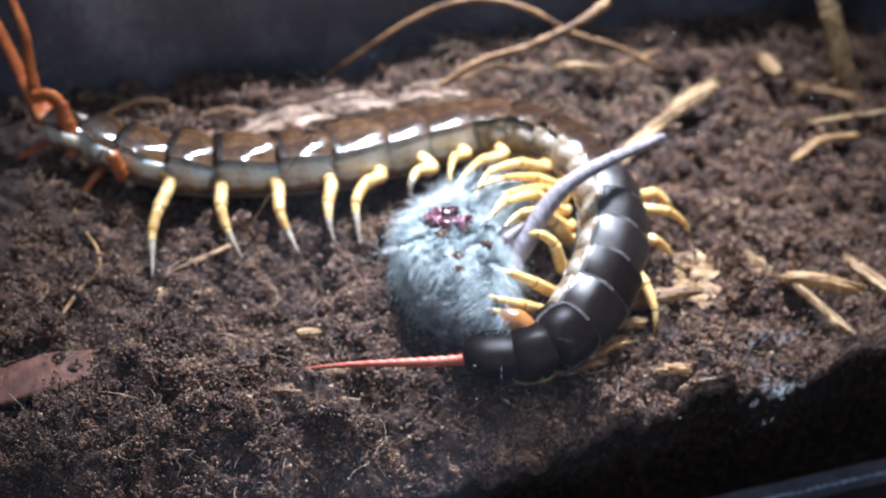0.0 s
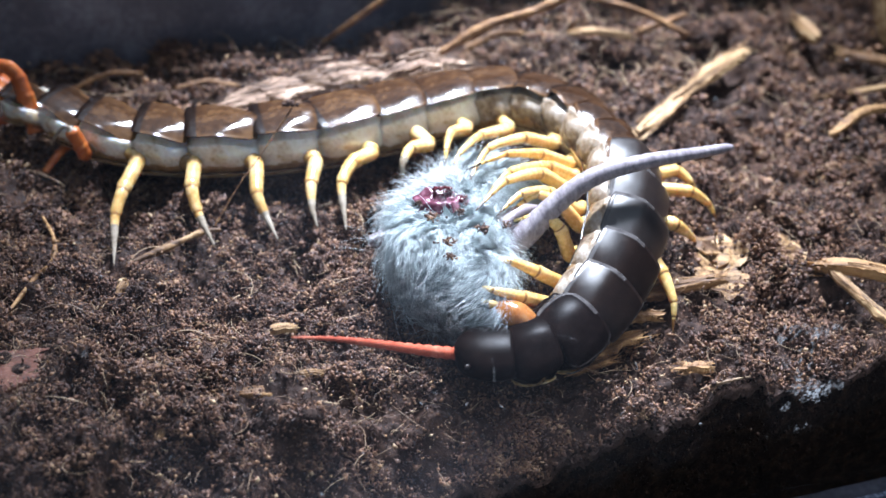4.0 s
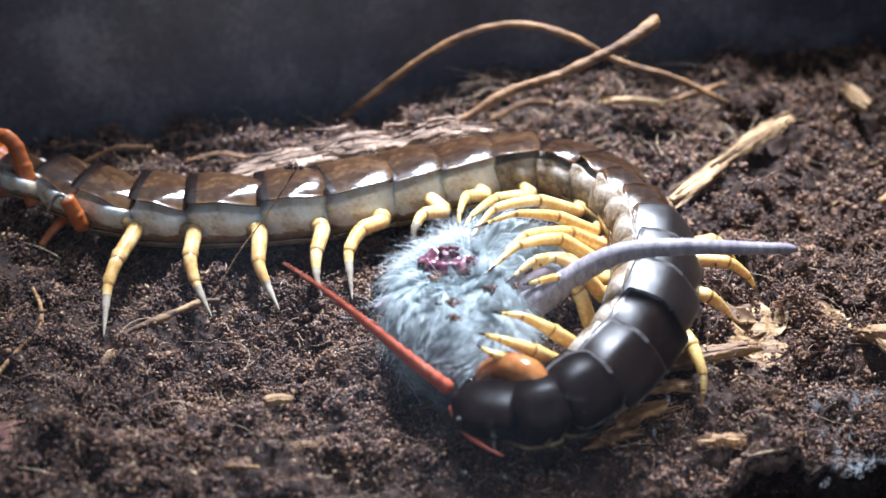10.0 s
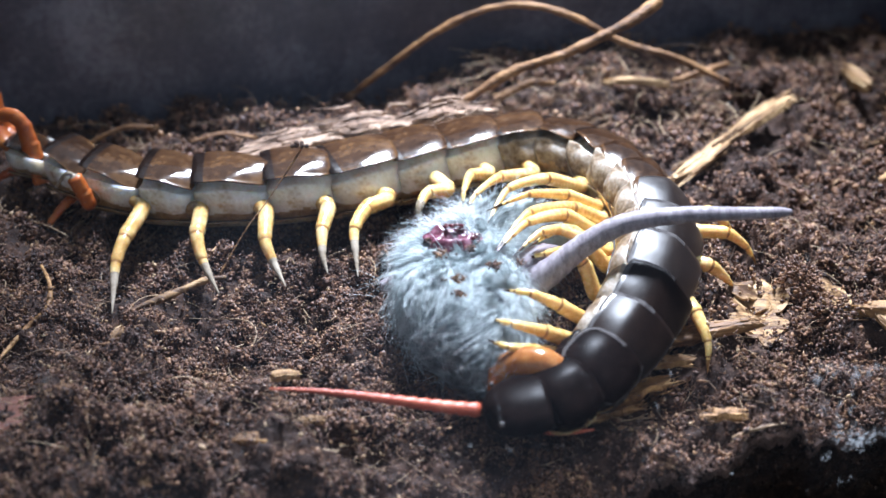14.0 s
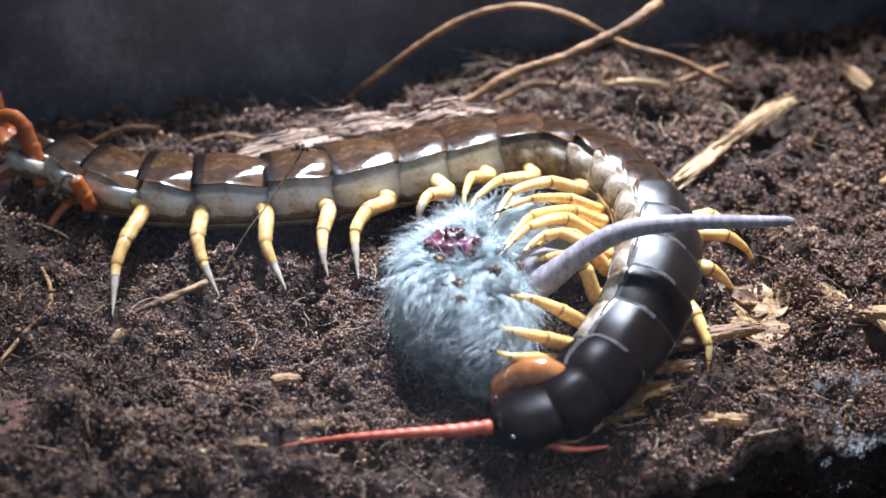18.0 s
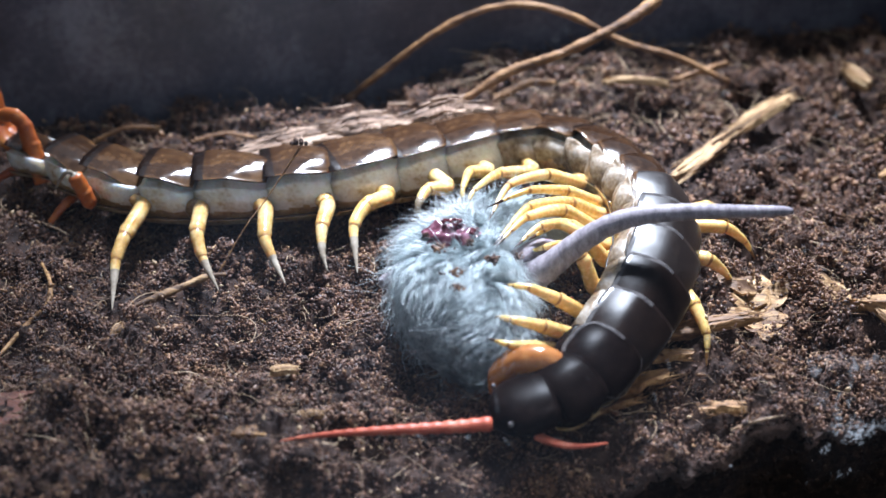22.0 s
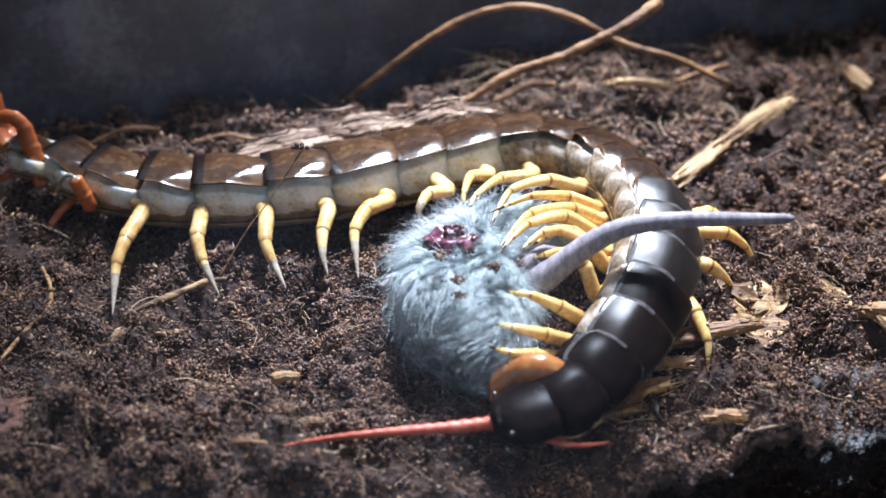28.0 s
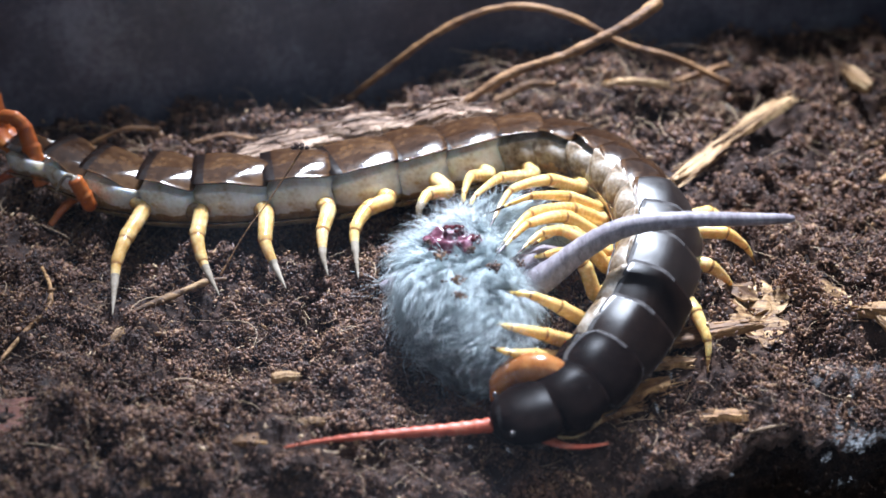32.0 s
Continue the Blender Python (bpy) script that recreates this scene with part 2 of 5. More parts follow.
def glass_material():
    """Clear glass with a thin uneven film of dust and dried damp, which scatters the light that falls through it."""
    m, nt, b = nodes_of("pane_glass")
    out = nt.nodes["Material Output"]
    clear = nt.nodes.new("ShaderNodeBsdfTransparent")
    gloss = put(nt, "ShaderNodeBsdfGlossy", Roughness=0.03)
    film = nt.nodes.new("ShaderNodeBsdfTranslucent")
    film.inputs["Color"].default_value = (0.68, 0.80, 1.0, 1)
    co = nt.nodes.new("ShaderNodeTexCoord")
    patch = put(nt, "ShaderNodeTexNoise", Scale=28.0, Detail=4.0)
    nt.links.new(co.outputs["Object"], patch.inputs["Vector"])
    amount = nt.nodes.new("ShaderNodeMapRange")
    for k, val in (("From Min", 0.35), ("From Max", 0.8), ("To Min", 0.001), ("To Max", 0.011)):
        amount.inputs[k].default_value = val
    nt.links.new(patch.outputs["Fac"], amount.inputs["Value"])
    dusty = nt.nodes.new("ShaderNodeMixShader")
    place = nt.nodes.new("ShaderNodeSeparateXYZ")
    nt.links.new(co.outputs["Object"], place.inputs[0])
    # Film thickened to the left to put the bluish haze there.
    side = nt.nodes.new("ShaderNodeMapRange")
    for k, val in (("From Min", -0.03), ("From Max", 0.04), ("To Min", 1.5), ("To Max", 0.15)):
        side.inputs[k].default_value = val
    nt.links.new(place.outputs["X"], side.inputs["Value"])
    thick = nt.nodes.new("ShaderNodeMath")
    thick.operation = "MULTIPLY"
    nt.links.new(amount.outputs["Result"], thick.inputs[0])
    nt.links.new(side.outputs["Result"], thick.inputs[1])
    nt.links.new(thick.outputs[0], dusty.inputs["Fac"])
    nt.links.new(clear.outputs[0], dusty.inputs[1])
    nt.links.new(film.outputs[0], dusty.inputs[2])
    fres = put(nt, "ShaderNodeFresnel", IOR=1.12)
    mix = nt.nodes.new("ShaderNodeMixShader")
    nt.links.new(fres.outputs["Fac"], mix.inputs["Fac"])
    nt.links.new(dusty.outputs[0], mix.inputs[1])
    nt.links.new(gloss.outputs[0], mix.inputs[2])
    nt.links.new(mix.outputs[0], out.inputs["Surface"])
    nt.nodes.remove(b)
    return m


def lime_material(name="limescale", most=0.16):
    m, nt, b = nodes_of(name)
    out = nt.nodes["Material Output"]
    co = nt.nodes.new("ShaderNodeTexCoord")
    spots = put(nt, "ShaderNodeTexNoise", Scale=1600.0, Detail=5.0)
    nt.links.new(co.outputs["Object"], spots.inputs["Vector"])
    thin = nt.nodes.new("ShaderNodeMapRange")
    thin.inputs["From Min"].default_value, thin.inputs["From Max"].default_value = 0.45, 0.58
    thin.inputs["To Min"].default_value, thin.inputs["To Max"].default_value = 0.0, most
    nt.links.new(spots.outputs["Fac"], thin.inputs["Value"])
    glow = nt.nodes.new("ShaderNodeBsdfTranslucent")
    glow.inputs["Color"].default_value = (0.85, 0.88, 0.9, 1)
    white = put(nt, "ShaderNodeBsdfDiffuse", Color=(0.8, 0.83, 0.86, 1))
    both = nt.nodes.new("ShaderNodeMixShader")
    clear = nt.nodes.new("ShaderNodeBsdfTransparent")
    mix = nt.nodes.new("ShaderNodeMixShader")
    nt.links.new(glow.outputs[0], both.inputs[1])
    nt.links.new(white.outputs[0], both.inputs[2])
    nt.links.new(thin.outputs["Result"], mix.inputs["Fac"])
    nt.links.new(clear.outputs[0], mix.inputs[1])
    nt.links.new(both.outputs[0], mix.inputs[2])
    nt.links.new(mix.outputs[0], out.inputs["Surface"])
    nt.nodes.remove(b)
    return m


M_LIME = lime_material()
M_DUST = lime_material("pane_dust", 0.5)
M_GLASS = glass_material()


# ======== mesh tools (lengths in centimetres) ========
def mesh_of(name, verts, faces, mats, smooth=True, slots=None):
    me = bpy.data.meshes.new(name)
    me.from_pydata((np.asarray(verts, float) * CM).tolist(), [], faces)
    for m in mats if isinstance(mats, (list, tuple)) else [mats]:
        me.materials.append(m)
    if slots is not None:
        me.polygons.foreach_set("material_index", slots)
    me.polygons.foreach_set("use_smooth", [smooth] * len(me.polygons))
    me.update()
    return me


def part(name, mesh, parent=None, label="", m=None):
    ob = new(name, mesh)
    if parent is not None:
        ob.parent = parent
    if m is not None:
        ob.matrix_basis = m
    return tagged(ob, label) if label else ob


def empty(name, x=0, y=0, z=0):
    ob = new(name)
    ob.empty_display_size = 0.01
    ob.location = (x * CM, y * CM, z * CM)
    return ob


def at(x, y, z, rx=0, ry=0, rz=0):
    return pose(x * CM, y * CM, z * CM, rx, ry, rz)


def spline(points, n):
    """n points evenly along a smooth curve through the given ones."""
    p = np.asarray(points, float)
    q = np.vstack([2 * p[0] - p[1], p, 2 * p[-1] - p[-2]])
    out = []
    for i in range(1, len(q) - 2):
        for u in np.linspace(0, 1, 24, endpoint=False):
            a, b, c, d = q[i - 1], q[i], q[i + 1], q[i + 2]
            out.append(0.5 * (2 * b + (c - a) * u + (2 * a - 5 * b + 4 * c - d) * u * u + (3 * b - a - 3 * c + d) * u ** 3))
    out = np.array(out + [p[-1]])
    s = np.r_[0, np.cumsum(np.linalg.norm(np.diff(out, axis=0), axis=1))]
    want = np.linspace(0, s[-1], n)
    return np.stack([np.interp(want, s, out[:, k]) for k in range(3)], 1)


def tube(points, radii, sides=10, flat=1.0, rough=0.0, seed=0):
    """Verts and faces of a tube along points; flat squeezes it vertically."""
    p = np.asarray(points, float)
    r = np.broadcast_to(np.asarray(radii, float), (len(p),))
    tan = np.gradient(p, axis=0)
    tan /= np.linalg.norm(tan, axis=1)[:, None] + 1e-9
    up = np.array([0.0, 0.0, 1.0]) if abs(tan[0][2]) < 0.9 else np.array([0.0, 1.0, 0.0])
    g = np.random.default_rng(seed)
    verts, faces = [], []
    for k in range(len(p)):
        side = np.cross(up, tan[k])
        side /= np.linalg.norm(side) + 1e-9
        up = np.cross(tan[k], side)
        for j in range(sides):
            a = 2 * math.pi * j / sides
            w = r[k] * (1 + rough * g.normal())
            verts.append(p[k] + side * math.cos(a) * w + up * math.sin(a) * w * flat)
    for k in range(len(p) - 1):
        for j in range(sides):
            a, b = k * sides + j, k * sides + (j + 1) % sides
            faces.append((a, b, b + sides, a + sides))
    n = len(p) - 1
    faces.append(tuple(range(sides))[::-1])
    faces.append(tuple(n * sides + j for j in range(sides)))
    return verts, faces


def lattice(seed, n=64):
    return np.random.default_rng(seed).random((n, n))


LATTICES = [lattice(100 + k) for k in range(6)]


def value_noise(x, y, scale, k=0):
    tab = LATTICES[k % 6]
    n = len(tab)
    u, v = np.asarray(x) * scale + 31.7 * k, np.asarray(y) * scale + 17.3 * k
    i, j = np.floor(u).astype(int), np.floor(v).astype(int)
    f, g = u - i, v - j
    f, g = f * f * (3 - 2 * f), g * g * (3 - 2 * g)
    i, j = i % n, j % n
    i1, j1 = (i + 1) % n, (j + 1) % n
    return (tab[i, j] * (1 - f) + tab[i1, j] * f) * (1 - g) + (tab[i, j1] * (1 - f) + tab[i1, j1] * f) * g


def soil_height(x, y):
    """Height of the soil in centimetres; it slumps a little towards the front pane."""
    x, y = np.asarray(x, float), np.asarray(y, float)
    h = 0.5 * (value_noise(x, y, 0.22, 0) - 0.5) + 0.35 * (value_noise(x, y, 0.6, 1) - 0.5)
    h += 0.62 * (value_noise(x, y, 1.3, 2) - 0.5) + 0.42 * (value_noise(x, y, 3.2, 3) - 0.5) + 0.17 * (value_noise(x, y, 8.0, 4) - 0.5) + 0.05 * (value_noise(x, y, 17.0, 5) - 0.5)
    front = y - (FRONT + SLOPE * x)
    slump = np.interp(x, [0.5, 2.7, 3.7, 4.6, 6.0], [1.15, 0.62, 0.28, 0.12, -0.03])
    h -= slump * np.clip(1 - front / 1.7, 0, 1) ** 1.6
    h += 0.55 * np.clip((y - 3.5) / 4, 0, 1) * np.clip(1 - np.abs(x - 1.5) / 5.0, 0, 1)
    h -= 0.32 * np.exp(-((x - 0.9) / 1.4) ** 2 - ((y + 2.85 - 0.35 * (x - 0.9)) / 0.55) ** 2)
    return h - 0.05


# ======== tank ========
def box(x0, x1, y0, y1, z0, z1):
    v = [(x, y, z) for z in (z0, z1) for y in (y0, y1) for x in (x0, x1)]
    f = [(0, 2, 3, 1), (4, 5, 7, 6), (0, 1, 5, 4), (2, 6, 7, 3), (0, 4, 6, 2), (1, 3, 7, 5)]
    return v, f


WIDE = 15.0
FLOOR = -3.0
depth = (BACK - FRONT) * math.cos(radians(TURN))
base_m = at(0, FRONT, 0, 0, 0, TURN)
for nm, bx in (("wall_back", (-WIDE, WIDE, depth, depth + 0.4, FLOOR, 4.4)), ("wall_left", (-WIDE - 0.4, -WIDE, -0.3, depth + 0.4, FLOOR, 11)),
               ("wall_right", (WIDE, WIDE + 0.4, -0.3, depth + 0.4, FLOOR, 11)), ("tank_floor", (-WIDE - 0.4, WIDE + 0.4, -0.3, depth + 0.4, FLOOR - 0.3, FLOOR))):
    v, f = box(*bx)
    w = part(nm, mesh_of(nm, v, f, M_WALL, smooth=False), m=base_m)
    tagged(w, "dark bluish plastic side of the small tank" if "wall" in nm else "dark plastic floor of the small tank", "wall" if "wall" in nm else "floor", kind="structure")
v, f = box(-WIDE, WIDE, -0.28, -0.02, FLOOR, 11)
pane = part("window_1", mesh_of("window_1", v, f, M_GLASS, smooth=False), m=base_m)
pane.visible_shadow = False
tagged(pane, "clear scratched front pane of the tank", "glass pane", kind="structure")
v, f = box(-60, 60, -60, 60, FLOOR - 2.0, FLOOR - 0.3)
tagged(part("table_top", mesh_of("table_top", v, f, M_TABLE, smooth=False)), "dark table under the tank", "table", kind="structure")

# Thin ledge added for the light along the pane's bottom edge, painted pale.
v, f = box(-WIDE - 0.4, WIDE + 0.4, -0.36, -0.285, FLOOR - 0.02, FLOOR + 0.02)
tagged(part("trim", mesh_of("trim", v, f, M_RIM_SHINE, smooth=False), m=base_m), "lower edge of the front pane with painted bluish shine", "trim", kind="structure")


def soil_sheet():
    """The bed of coir: its top, and its face against the front pane down to the floor."""
    nx, ny = 720, 340
    u = np.linspace(-WIDE, WIDE, nx)
    w = np.linspace(0.0, 1.0, ny) ** 1.15
    verts, faces = [], []
    for k in range(-14, ny):
        d = 0.03 + max(0.0, w[max(k, 0)]) * (depth - 0.04)
        c, s = math.cos(radians(TURN)), math.sin(radians(TURN))
        x, y = u * c - d * s, FRONT + u * s + d * c
        z = soil_height(x, y)
        if k < 0:
            z = z + (FLOOR - z) * (-k / 14.0)
            bulge = 0.05 * (value_noise(u, z, 3.0, 2) - 0.5)
            y = y + bulge * 0.5 + 0.03
        verts.append(np.stack([x, y, z], 1))
    rows = len(verts)
    verts = np.concatenate(verts)
    idx = np.arange(rows * nx).reshape(rows, nx)
    faces = np.stack([idx[:-1, :-1], idx[:-1, 1:], idx[1:, 1:], idx[1:, :-1]], -1).reshape(-1, 4).tolist()
    # Slot 1 puts the painted shade on the front face.
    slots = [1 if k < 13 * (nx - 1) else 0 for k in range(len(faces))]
    ob = part("ground", mesh_of("ground", verts, faces, [M_SOIL, M_SOIL_SHADED], slots=slots))
    return tagged(ob, "bed of damp dark brown coconut coir soil", "soil", kind="structure")


soil_sheet()



def ico(level=1):
    bm = bmesh.new()
    bmesh.ops.create_icosphere(bm, subdivisions=level, radius=1.0)
    v = np.array([p.co[:] for p in bm.verts])
    f = np.array([[p.index for p in q.verts] for q in bm.faces])
    bm.free()
    return v, f


ICO_V, ICO_F = ico()
BALL_V, BALL_F = ico(3)
OCTA = (np.array([(1, 0, 0), (-1, 0, 0), (0, 1, 0), (0, -1, 0), (0, 0, 1), (0, 0, -1)], float), np.array([(0, 2, 4), (2, 1, 4), (1, 3, 4), (3, 0, 4), (2, 0, 5), (1, 2, 5), (3, 1, 5), (0, 3, 5)]))


CLEAR = [((3.2, 4.5), (5.35, 7.2), 0.42), ((4.0, 0.2), (4.6, 0.9), 0.5), ((5.66, 1.0), (5.66, 1.0), 0.35), ((5.85, 0.2), (7.3, -0.1), 0.25), ((6.2, 0.05), (7.05, -1.15), 0.2), ((7.45, 0.95), (8.1, 0.0), 0.25),
         ((6.95, 4.7), (8.5, 5.7), 0.25), ((2.6, -0.95), (4.1, -0.46), 0.25), ((1.6, -2.9), (2.4, -2.0), 0.3), ((-6.0, -0.45), (-4.5, 0.5), 0.2), ((-7.6, -1.6), (-7.3, 0.0), 0.2), ((-8.9, -4.0), (-6.9, -3.05), 0.5),
         ((-5.92, -1.6), (-5.92, -1.2), 0.2), ((-3.3, -2.0), (-3.0, -2.0), 0.2), ((-4.0, 4.5), (-0.6, 5.2), 0.4), ((6.8, 9.1), (7.2, 7.9), 0.35), ((-3.2, -3.7), (0.2, -3.4), 0.25), ((2.85, -1.3), (2.87, -1.3), 0.3), ((3.4, -2.3), (3.9, -2.3), 0.25), ((3.2, -0.7), (3.4, -1.3), 0.3), ((-6.25, -0.5), (-6.3, 0.4), 0.18)]


def is_clear(x, y, room=0.0):
    """True where no chip, flake or twig lies on the soil."""
    ok = np.ones(len(x), bool)
    for (ax, ay), (bx, by), r in CLEAR:
        dx, dy = bx - ax, by - ay
        u = np.clip(((x - ax) * dx + (y - ay) * dy) / (dx * dx + dy * dy + 1e-9), 0, 1)
        ok &= np.hypot(x - ax - u * dx, y - ay - u * dy) > r + room
    return ok


def shreds(pts, size, g):
    """Verts and faces of small torn bits of coir, each turned its own way."""
    n = len(pts)
    sv, sf = OCTA
    v = sv[None] * (1 + 0.35 * g.normal(size=(n, len(sv), 1)).clip(-1.4, 1.6)) * (size[:, None, None] * g.uniform(0.5, 1.0, (n, 1, 3)))
    v[..., 0] *= g.uniform(1.0, 2.4, n)[:, None]
    q = g.normal(size=(n, 4))
    w, x, y, z = (q / np.linalg.norm(q, axis=1)[:, None]).T
    turn = np.stack([1 - 2 * (y * y + z * z), 2 * (x * y - w * z), 2 * (x * z + w * y), 2 * (x * y + w * z), 1 - 2 * (x * x + z * z), 2 * (y * z - w * x),
                     2 * (x * z - w * y), 2 * (y * z + w * x), 1 - 2 * (x * x + y * y)], 1).reshape(n, 3, 3)
    v = np.einsum("nij,nkj->nki", turn, v) + pts[:, None]
    return v.reshape(-1, 3), (sf[None] + (np.arange(n) * len(sv))[:, None, None]).reshape(-1, 3)


def crumbs(name, n, area, sizes, material, label, lift=0.3, seed=1, face=False, shape=None, clump=0, rest=0.0):
    """n small lumps of soil over an area (x0, x1, y0, y1), as one object."""
    g = np.random.default_rng(seed)
    x = g.uniform(area[0], area[1], n)
    y = g.uniform(area[2], area[3], n)
    if face:
        d = g.uniform(0.05, 0.16, n)
        y = FRONT + SLOPE * x + d
    keep = (y > FRONT + SLOPE * x + 0.1 - 0.06 * face) & (y < BACK + SLOPE * x - 0.1)
    x, y = x[keep], y[keep]
    if clump:
        if not rest:
            free = is_clear(x, y)
            x, y = x[free], y[free]
        x, y = np.repeat(x, clump), np.repeat(y, clump)
        n = len(x)
        spread = np.repeat(g.uniform(0.05, 0.24, n // clump), clump)
        off = g.normal(size=(3, n)) * spread * 0.6
        x, y = x + off[0], y + off[1]
        rise = np.abs(off[2]) * 1.2 + np.repeat(g.uniform(0, 0.05, n // clump), clump)
        ok = y > FRONT + SLOPE * x + 0.06
        x, y, rise = x[ok], y[ok], rise[ok]
    n = len(x)
    r = sizes[0] * (sizes[1] / sizes[0]) ** (g.random(n) ** 2.2)
    z = soil_height(x, y) + r * g.uniform(-0.3, lift + 0.4, n)
    if clump:
        z = soil_height(x, y) + rise + rest
    if face:
        z = soil_height(x, y) - g.uniform(0, 1.0, n) ** 1.4 * 2.4
    if shape is OCTA:
        v, f = shreds(np.stack([x, y, z], 1), r, g)
        return tagged(part(name, mesh_of(name, v, f.tolist(), material)), label, "soil crumbs", kind="stuff")
    sv, sf = ICO_V, ICO_F
    v = sv[None] * (1 + 0.3 * g.normal(size=(n, len(sv), 1)).clip(-1.5, 1.5))
    v = v * (r[:, None, None] * g.uniform(0.4, 1.5, (n, 1, 3)))
    a = g.uniform(0, 6.28, n)[:, None]
    v = np.stack([v[..., 0] * np.cos(a) - v[..., 1] * np.sin(a), v[..., 0] * np.sin(a) + v[..., 1] * np.cos(a), v[..., 2]], -1)
    v = v + np.stack([x, y, z], 1)[:, None]
    f = sf[None] + (np.arange(n) * len(sv))[:, None, None]
    ob = part(name, mesh_of(name, v.reshape(-1, 3), f.reshape(-1, 3).tolist(), material, smooth=True))
    return tagged(ob, label, "soil crumbs", kind="stuff")


crumbs("soil_crumbs", 4800, (-9, 8.5, -6.5, 4.5), (0.013, 0.042), M_GRANULE, "dark brown coir crumbs in small clods", seed=2, shape=OCTA, clump=20)
crumbs("soil_crumbs", 14000, (-9, 8.5, -6.5, 4.5), (0.015, 0.05), M_GRANULE, "fine damp brown coir crumbs on the soil", seed=3, lift=1.0)
crumbs("soil_crumbs", 900, (-9, 8.5, -6.5, 4.5), (0.035, 0.065), M_GRANULE, "larger brown coir crumbs on the soil", seed=6, lift=0.9)
crumbs("soil_crumbs", 2600, (-10, 12, 4, 12.5), (0.025, 0.07), M_GRANULE, "coarse brown coir clods towards the back wall", clump=12, seed=4)
crumbs("soil_crumbs", 24000, (-7, 9, 0, 0), (0.015, 0.06), M_SOIL_SHADED, "coir crumbs pressed against the front pane", seed=5, face=True, shape=OCTA)


def clods(spots, seed, label):
    """Loose mounds of crumbs heaped on the soil, as one object."""
    g = np.random.default_rng(seed)
    pts = []
    for x, y, r, h in spots:
        count = int(1150 * r * (h + 0.25))
        off = g.normal(size=(count, 2)) * r * 0.5
        rise = h * np.exp(-(off ** 2).sum(1) / (0.8 * r * r)) * g.uniform(0.45, 1.0, count)
        px, py = x + off[:, 0], y + off[:, 1]
        ok = py > FRONT + SLOPE * px + 0.1
        pts.append(np.stack([px, py, soil_height(px, py) + rise], 1)[ok])
    pts = np.concatenate(pts)
    n = len(pts)
    size = 0.014 * (0.045 / 0.014) ** g.random(n)
    v, f = shreds(pts, size, g)
    ob = part("soil_clods", mesh_of("soil_clods", v, f.tolist(), M_GRANULE))
    return tagged(ob, label, "soil clods", kind="stuff")


g = np.random.default_rng(17)
heaps = [(x, y, r, r * 0.9) for x, y, r in zip(g.uniform(-8.5, 8.0, 330), g.uniform(-4.8, 4.5, 330), g.uniform(0.12, 0.38, 330))]
clods([h for h in heaps if is_clear(np.array([h[0]]), np.array([h[1]]), 0.2)[0]], 18, "small loose clods of damp brown coir")
clods([(5.0, 1.05, 0.42, 0.75), (5.25, 0.75, 0.35, 0.5), (3.75, 1.75, 0.25, 0.3)], 19, "dark heap of crumbly coir beside the bark flakes")


def aggregates(n, area, seed, sizes, label):
    """Crumbly round lumps of coir: granules packed over a dark core, lying apart with gaps between them."""
    g = np.random.default_rng(seed)
    x, y = g.uniform(area[0], area[1], n), g.uniform(area[2], area[3], n)
    keep = (y > FRONT + SLOPE * x + 0.25) & (y < BACK + SLOPE * x - 0.3) & is_clear(x, y, 0.12)
    x, y = x[keep], y[keep]
    n = len(x)
    rad = sizes[0] * (sizes[1] / sizes[0]) ** (g.random(n) ** 1.5)
    base = np.stack([x, y, soil_height(x, y) + rad * g.uniform(0.0, 0.45, n) + 0.08], 1)
    each = (26 + 900 * rad ** 1.6).astype(int)
    own = np.repeat(np.arange(n), each)
    way = g.normal(size=(len(own), 3))
    way[:, 2] = np.abs(way[:, 2]) - 0.25
    way /= np.linalg.norm(way, axis=1)[:, None]
    squash = g.uniform(0.7, 1.3, (n, 3)) * (1, 1, 0.8)
    bump = 1 + 0.35 * (value_noise(way[:, 0] * 2 + own, way[:, 1] * 2 + way[:, 2] * 2, 1.0, 2) - 0.5)
    pts = base[own] + way * squash[own] * (rad[own] * g.uniform(0.8, 1.08, len(own)) * bump)[:, None]
    v, f = shreds(pts, 0.015 * (0.048 / 0.015) ** g.random(len(own)), g)
    cv = (ICO_V[None] * (rad[:, None] * squash * 0.86)[:, None] + base[:, None]).reshape(-1, 3)
    cf = (ICO_F[None] + (np.arange(n) * len(ICO_V))[:, None, None]).reshape(-1, 3) + len(v)
    slots = [0] * len(f) + [1] * len(cf)
    ob = part("soil_clods", mesh_of("soil_clods", np.vstack([v, cv]), np.vstack([f, cf]).tolist(), [M_GRANULE, M_SOIL], slots=slots))
    return tagged(ob, label, "soil clods", kind="stuff")


aggregates(1500, (-9, 8.5, -6.0, 4.5), 23, (0.07, 0.24), "crumbly round clods of damp brown coir")
aggregates(420, (-8, 10.5, 4.5, 11), 24, (0.10, 0.32), "crumbly clods of brown coir towards the back wall")
crumbs("wood_flecks", 1300, (-9, 9, -6, 6), (0.015, 0.055), M_FLECK, "pale amber flecks of wood and husk in the soil", seed=15, lift=1.2, shape=OCTA, clump=2, rest=0.14)


